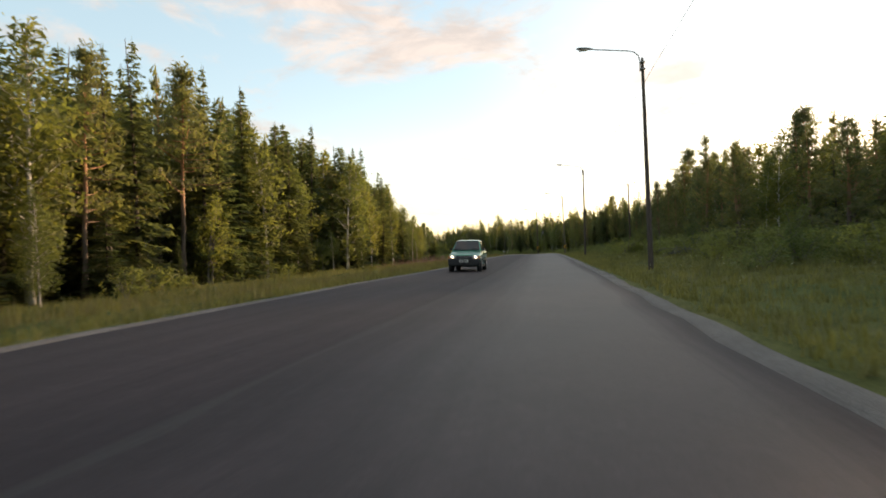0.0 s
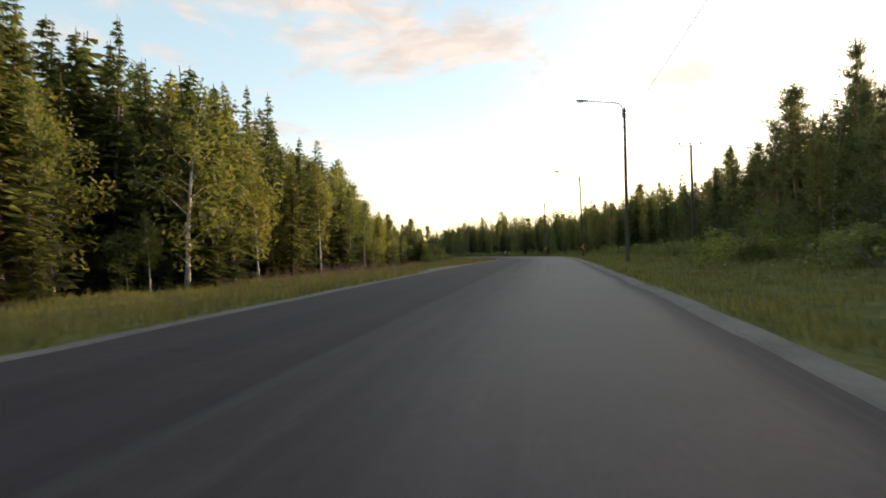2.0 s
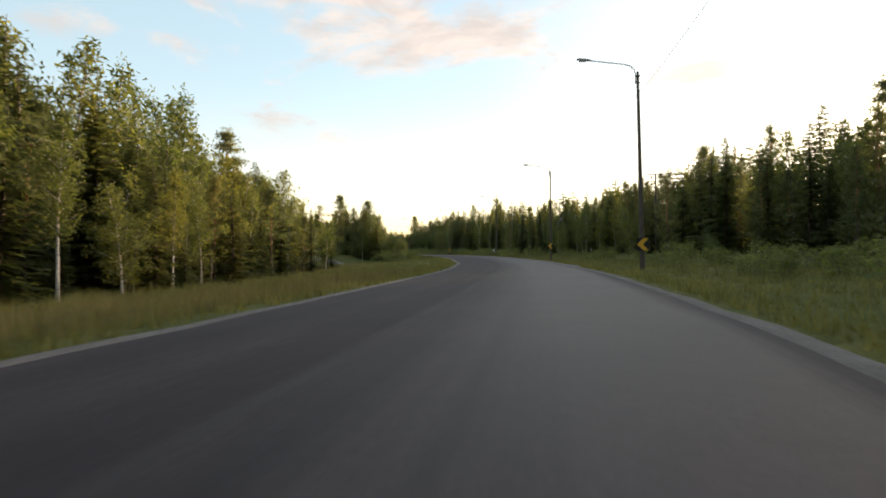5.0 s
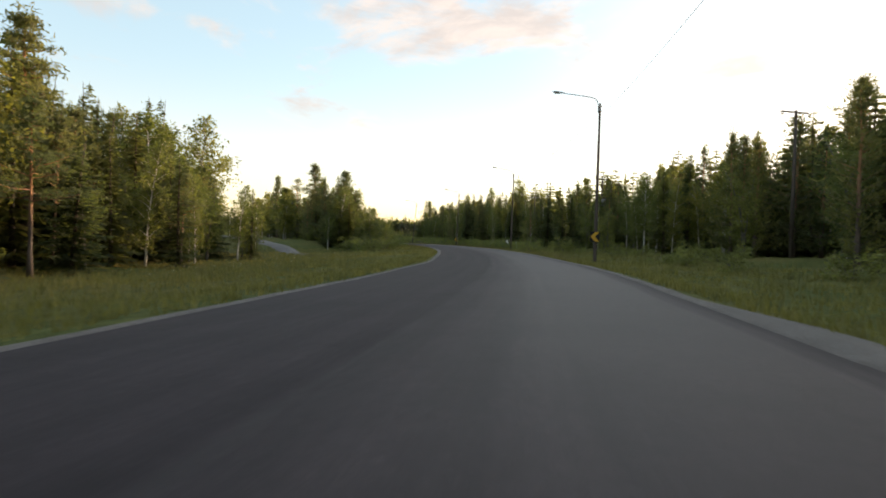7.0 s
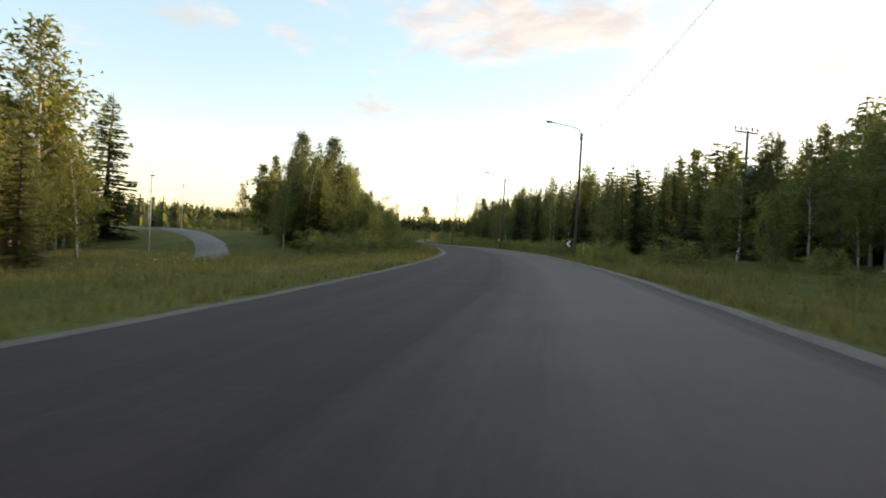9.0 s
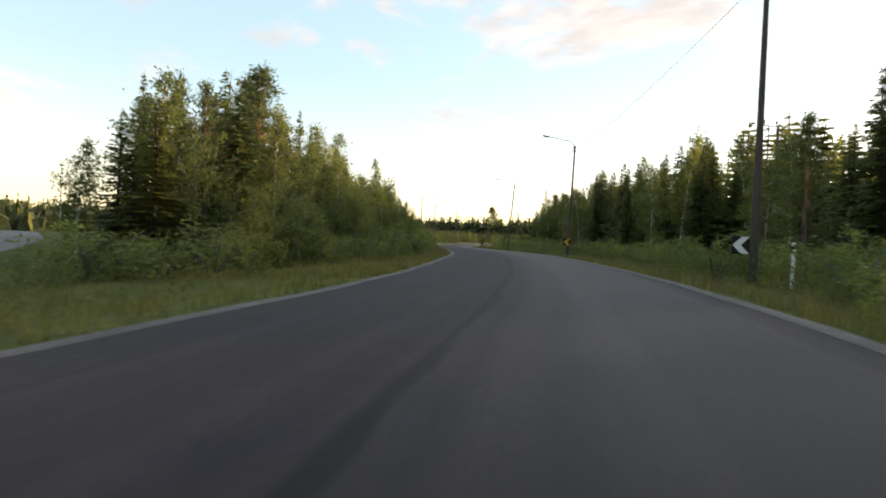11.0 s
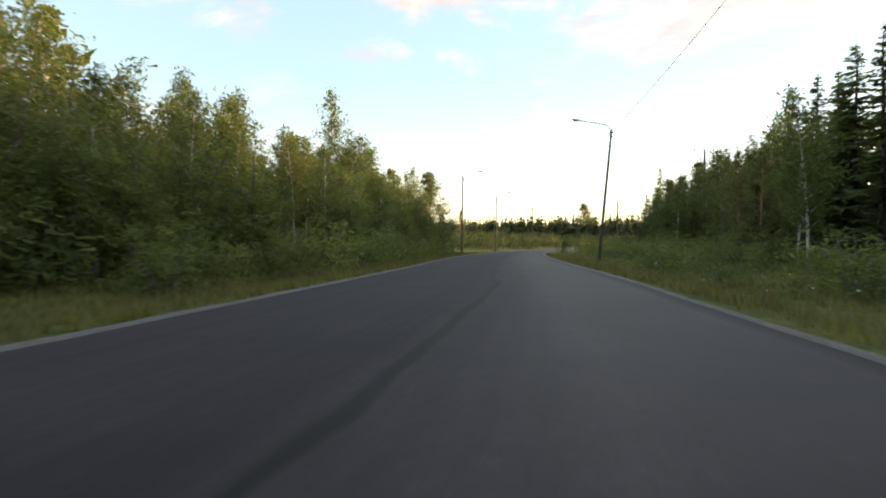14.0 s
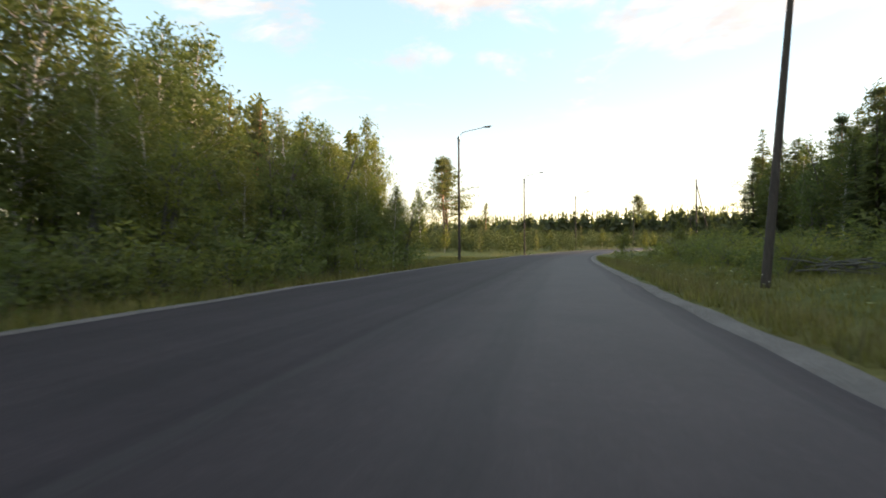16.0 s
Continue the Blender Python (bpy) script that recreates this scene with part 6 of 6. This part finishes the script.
# ---- boulders, brush pile, markers ----
def boulder(x, y, r, seed, flat=0.6):
    """An angular block of granite with a flat broken top, chipped edges and moss in its hollows."""
    rng = np.random.default_rng(seed)
    bm = bmesh.new()
    for k in range(22):
        d = unit(rng.normal(0, 1, 3))
        bm.verts.new((d[0] * r * rng.uniform(0.95, 1.3), d[1] * r * rng.uniform(0.75, 1.0), max(-0.6, min(0.72, d[2] * 1.3)) * r * flat * rng.uniform(0.92, 1.05)))
    hull = bmesh.ops.convex_hull(bm, input=bm.verts[:])
    bmesh.ops.delete(bm, geom=list({g for g in hull["geom_interior"] + hull["geom_unused"] if isinstance(g, bmesh.types.BMVert)}), context="VERTS")
    bmesh.ops.bevel(bm, geom=bm.edges[:], offset=0.05 * r, segments=2, affect="EDGES", profile=0.6)
    me = bpy.data.meshes.new("boulder")
    bm.to_mesh(me); bm.free()
    me.materials.append(M_STONE)
    ob = new("boulder", me)
    low = min(v.co.z for v in me.vertices)
    ob.matrix_basis = pose(x, y, gz(x, y) - low - 0.12 * r, rng.normal(0, 4), rng.normal(0, 4), rng.uniform(0, 360))
    return tagged(ob, "mossy pinkish grey granite boulder among the roadside bushes", "boulder", "boulders in the thicket")


for x, y, r, seed, flat in ((-20.6, 249.0, 1.6, 1, 0.75), (-19.0, 247.2, 1.15, 2, 0.8), (-18.2, 249.0, 0.9, 4, 0.7), (-21.3, 251.2, 1.1, 5, 0.8), (-17.6, 247.6, 0.55, 6, 0.7), (-19.6, 250.6, 0.8, 7, 0.9),
                            (*(float(v) for v in at_station(234.6, -15.2)), 1.45, 3, 0.95), (*(float(v) for v in at_station(233.0, -15.6)), 1.0, 8, 0.95), (*(float(v) for v in at_station(238.8, -14.6)), 0.9, 9, 0.95)):
    boulder(x, y, r, seed, flat)


def brush_pile(x, y, seed):
    rng = np.random.default_rng(seed)
    ob = new("brush_pile")
    ob.location = (x, y, gz(x, y))
    for k in range(26):
        a, l = rng.uniform(0, math.pi), rng.uniform(1.0, 2.2)
        c = Vector((rng.normal(0, 0.5), rng.normal(0, 0.4), rng.uniform(0.08, 0.6)))
        d = Vector((math.cos(a), math.sin(a), rng.normal(0, 0.15))) * l * 0.5
        part("branch", tube_mesh("branch", [c - d, c + Vector((0, 0, 0.05)), c + d], [0.035, 0.028, 0.012], M_BARK_GREY, 5), None, ob)
    return tagged(ob, "heap of cut grey branches on the verge", "brush pile")


brush_pile(*(float(v) for v in at_station(45, 10.5)), 3)
brush_pile(*(float(v) for v in at_station(281, 9.5)), 4)


def edge_marker(x, y, h=0.9):
    ob = new("edge_marker")
    ob.location = (x, y, gz(x, y))
    part("post", box_bm(0, 0, h / 2, 0.11, 0.05, h, 0.012), M_WHITE, ob)
    part("band", box_bm(0, -0.004, h - 0.16, 0.114, 0.052, 0.1, 0.004), M_BLACK, ob, "black band")
    return tagged(ob, "white plastic edge marker post by the road", "marker post")


edge_marker(23.6, 195.4, 1.5)
edge_marker(34.4, 187.6, 0.8)


# ---- the oncoming car ----
def green_car(s, lat):
    """A small three-door hatchback; its own x points forward."""
    x, y = (float(v) for v in at_station(s, lat))
    tx, ty = float(np.interp(s, RS, RT[:, 0])), float(np.interp(s, RS, RT[:, 1]))
    ob = new("hatchback")
    ob.matrix_basis = Matrix.Translation((x, y, float(road_z(s, lat)) + 0.012)) @ Matrix.Rotation(math.atan2(-ty, -tx), 4, "Z") @ Matrix.Rotation(radians(-np.interp(s, RS, RP[:, 3]) * -1), 4, "X") @ Matrix.Diagonal((0.94, 0.94, 1.03, 1))

    def loft(name, rows, mat, label=""):
        """rows: x, half width low, half width high, z low, z mid, z high."""
        bm = bmesh.new()
        rings = []
        for X, wl, wm, wh, zl, zm, zh in rows:
            half = [(wl, zl), (wm, zl + (zm - zl) * 0.55), (wm, zm), (wh, zh), (wh * 0.5, zh + 0.012)]
            ring = [(w, z) for w, z in half] + [(-w, z) for w, z in half[::-1]]
            rings.append([bm.verts.new((X, w, z)) for w, z in ring])
        n = len(rings[0])
        for i in range(len(rings) - 1):
            for k in range(n):
                bm.faces.new((rings[i][k], rings[i][(k + 1) % n], rings[i + 1][(k + 1) % n], rings[i + 1][k]))
        bm.faces.new(rings[0][::-1]); bm.faces.new(rings[-1])
        bmesh.ops.recalc_face_normals(bm, faces=bm.faces[:])
        bmesh.ops.bevel(bm, geom=[e for e in bm.edges if e.calc_face_angle(0) > 0.5], offset=0.045, segments=3, affect="EDGES")
        return part(name, bm, mat, ob, label)

    loft("body", [(1.80, 0.70, 0.74, 0.66, 0.30, 0.56, 0.66), (1.70, 0.74, 0.79, 0.70, 0.24, 0.62, 0.74), (1.2, 0.76, 0.80, 0.72, 0.22, 0.72, 0.86), (0.75, 0.76, 0.80, 0.74, 0.20, 0.80, 0.95),
                  (-0.2, 0.76, 0.80, 0.75, 0.20, 0.84, 0.96), (-1.3, 0.76, 0.80, 0.74, 0.22, 0.86, 0.97), (-1.72, 0.74, 0.78, 0.70, 0.26, 0.80, 0.95), (-1.80, 0.70, 0.74, 0.66, 0.34, 0.70, 0.84)], M_PAINT, "green painted bodywork")
    loft("cabin", [(0.82, 0.71, 0.73, 0.70, 0.90, 0.93, 0.95), (0.26, 0.73, 0.72, 0.60, 0.90, 1.0, 1.40), (-0.3, 0.73, 0.72, 0.62, 0.90, 1.0, 1.445), (-1.25, 0.72, 0.71, 0.59, 0.90, 1.0, 1.41), (-1.66, 0.68, 0.66, 0.58, 0.90, 0.95, 1.02)], M_PAINT)

    def quad(name, pts, mat, label="", thick=0.012):
        bm = bmesh.new()
        a = [Vector(p) for p in pts]
        nrm = (a[1] - a[0]).cross(a[2] - a[0]).normalized()
        lo = [bm.verts.new(p - nrm * thick) for p in a]
        hi = [bm.verts.new(p + nrm * thick) for p in a]
        bm.faces.new(hi); bm.faces.new(lo[::-1])
        for i in range(len(a)):
            j = (i + 1) % len(a)
            bm.faces.new((lo[i], lo[j], hi[j], hi[i]))
        bmesh.ops.recalc_face_normals(bm, faces=bm.faces[:])
        return part(name, bm, mat, ob, label)

    quad("windscreen", [(0.80, 0.66, 0.965), (0.80, -0.66, 0.965), (0.29, -0.565, 1.38), (0.29, 0.565, 1.38)], M_CARGLASS, "dark windscreen", 0.024)
    quad("rear_window", [(-1.64, 0.56, 1.03), (-1.64, -0.56, 1.03), (-1.27, -0.5, 1.37), (-1.27, 0.5, 1.37)], M_CARGLASS, "", 0.02)
    for sg in (1, -1):
        quad("side_window", [(0.60, 0.725 * sg, 0.985), (-0.32, 0.732 * sg, 0.99), (-0.32, 0.64 * sg, 1.37), (0.22, 0.63 * sg, 1.355)], M_CARGLASS, "", 0.022)
        quad("side_window", [(-0.40, 0.732 * sg, 0.99), (-1.35, 0.71 * sg, 0.995), (-1.17, 0.615 * sg, 1.35), (-0.40, 0.64 * sg, 1.37)], M_CARGLASS, "", 0.022)
        part("side_moulding", box_bm(-0.15, 0.805 * sg, 0.52, 1.5, 0.03, 0.08, 0.008), M_TRIM, ob)
        part("mirror", box_bm(0.55, 0.84 * sg, 1.0, 0.12, 0.18, 0.12, 0.03), M_TRIM, ob, "black door mirror")
        hl = part("headlight", box_bm(1.755, 0.565 * sg, 0.645, 0.16, 0.27, 0.145, 0.035), M_LENS, ob, "lit headlight")
        part("lamp_glow", tube_mesh("lamp_glow", [(1.83, 0.58 * sg, 0.645), (1.846, 0.58 * sg, 0.645)], [0.055, 0.05], M_HEAD, 16), None, hl, "glowing bulb")
        part("indicator", box_bm(1.70, 0.735 * sg, 0.63, 0.16, 0.09, 0.14, 0.02), M_AMBER, ob)
        part("wiper", tube_mesh("wiper", [(0.83, 0.45 * sg - 0.25, 0.975), (0.74, 0.45 * sg + 0.05, 1.06)], [0.012, 0.010], M_TRIM, 6), None, ob)
        part("door_handle", box_bm(-0.22, 0.812 * sg, 0.80, 0.14, 0.03, 0.04, 0.008), M_TRIM, ob)
        part("door_gap", box_bm(-0.37, 0.797 * sg, 0.62, 0.012, 0.012, 0.5), M_TRIM, ob)
        for wx in (1.18, -1.12):
            part("wheel_arch", tube_mesh("wheel_arch", [(wx, sg * 0.60, 0.31), (wx, sg * 0.803, 0.31)], [0.36, 0.36], M_TRIM, 28), None, ob, "dark wheel arch")
            w = part("wheel", tube_mesh("wheel", [(wx, sg * 0.62, 0.28), (wx, sg * 0.64, 0.28), (wx, sg * 0.80, 0.28), (wx, sg * 0.82, 0.28)], [0.26, 0.30, 0.30, 0.26], M_RUBBER, 24), None, ob, "black tyre")
            part("rim", tube_mesh("rim", [(wx, sg * 0.76, 0.28), (wx, sg * 0.827, 0.28)], [0.19, 0.17], M_RIM, 20), None, w, "silver wheel cover")
    part("bumper", box_bm(1.78, 0, 0.415, 0.24, 1.56, 0.33, 0.06), M_TRIM, ob, "black plastic bumper")
    part("rear_bumper", box_bm(-1.78, 0, 0.44, 0.18, 1.50, 0.24, 0.05), M_TRIM, ob)
    grille = part("grille", box_bm(1.80, 0, 0.645, 0.08, 0.84, 0.135, 0.015), M_TRIM, ob, "black grille")
    for z in (0.615, 0.672):
        part("slat", box_bm(1.843, 0, z, 0.012, 0.80, 0.014, 0.004), M_RIM, grille)
    part("number_plate", box_bm(1.91, 0.0, 0.47, 0.02, 0.44, 0.11, 0.004), M_WHITE, ob, "blank white plate")
    part("plate_bar", box_bm(1.922, 0.0, 0.47, 0.004, 0.34, 0.05), M_TRIM, ob)
    part("sill", box_bm(0.02, 0, 0.25, 1.7, 1.585, 0.14, 0.02), M_TRIM, ob)
    return tagged(ob, "small green three-door hatchback with lit headlights", "car")


green_car(26.4, -3.85)
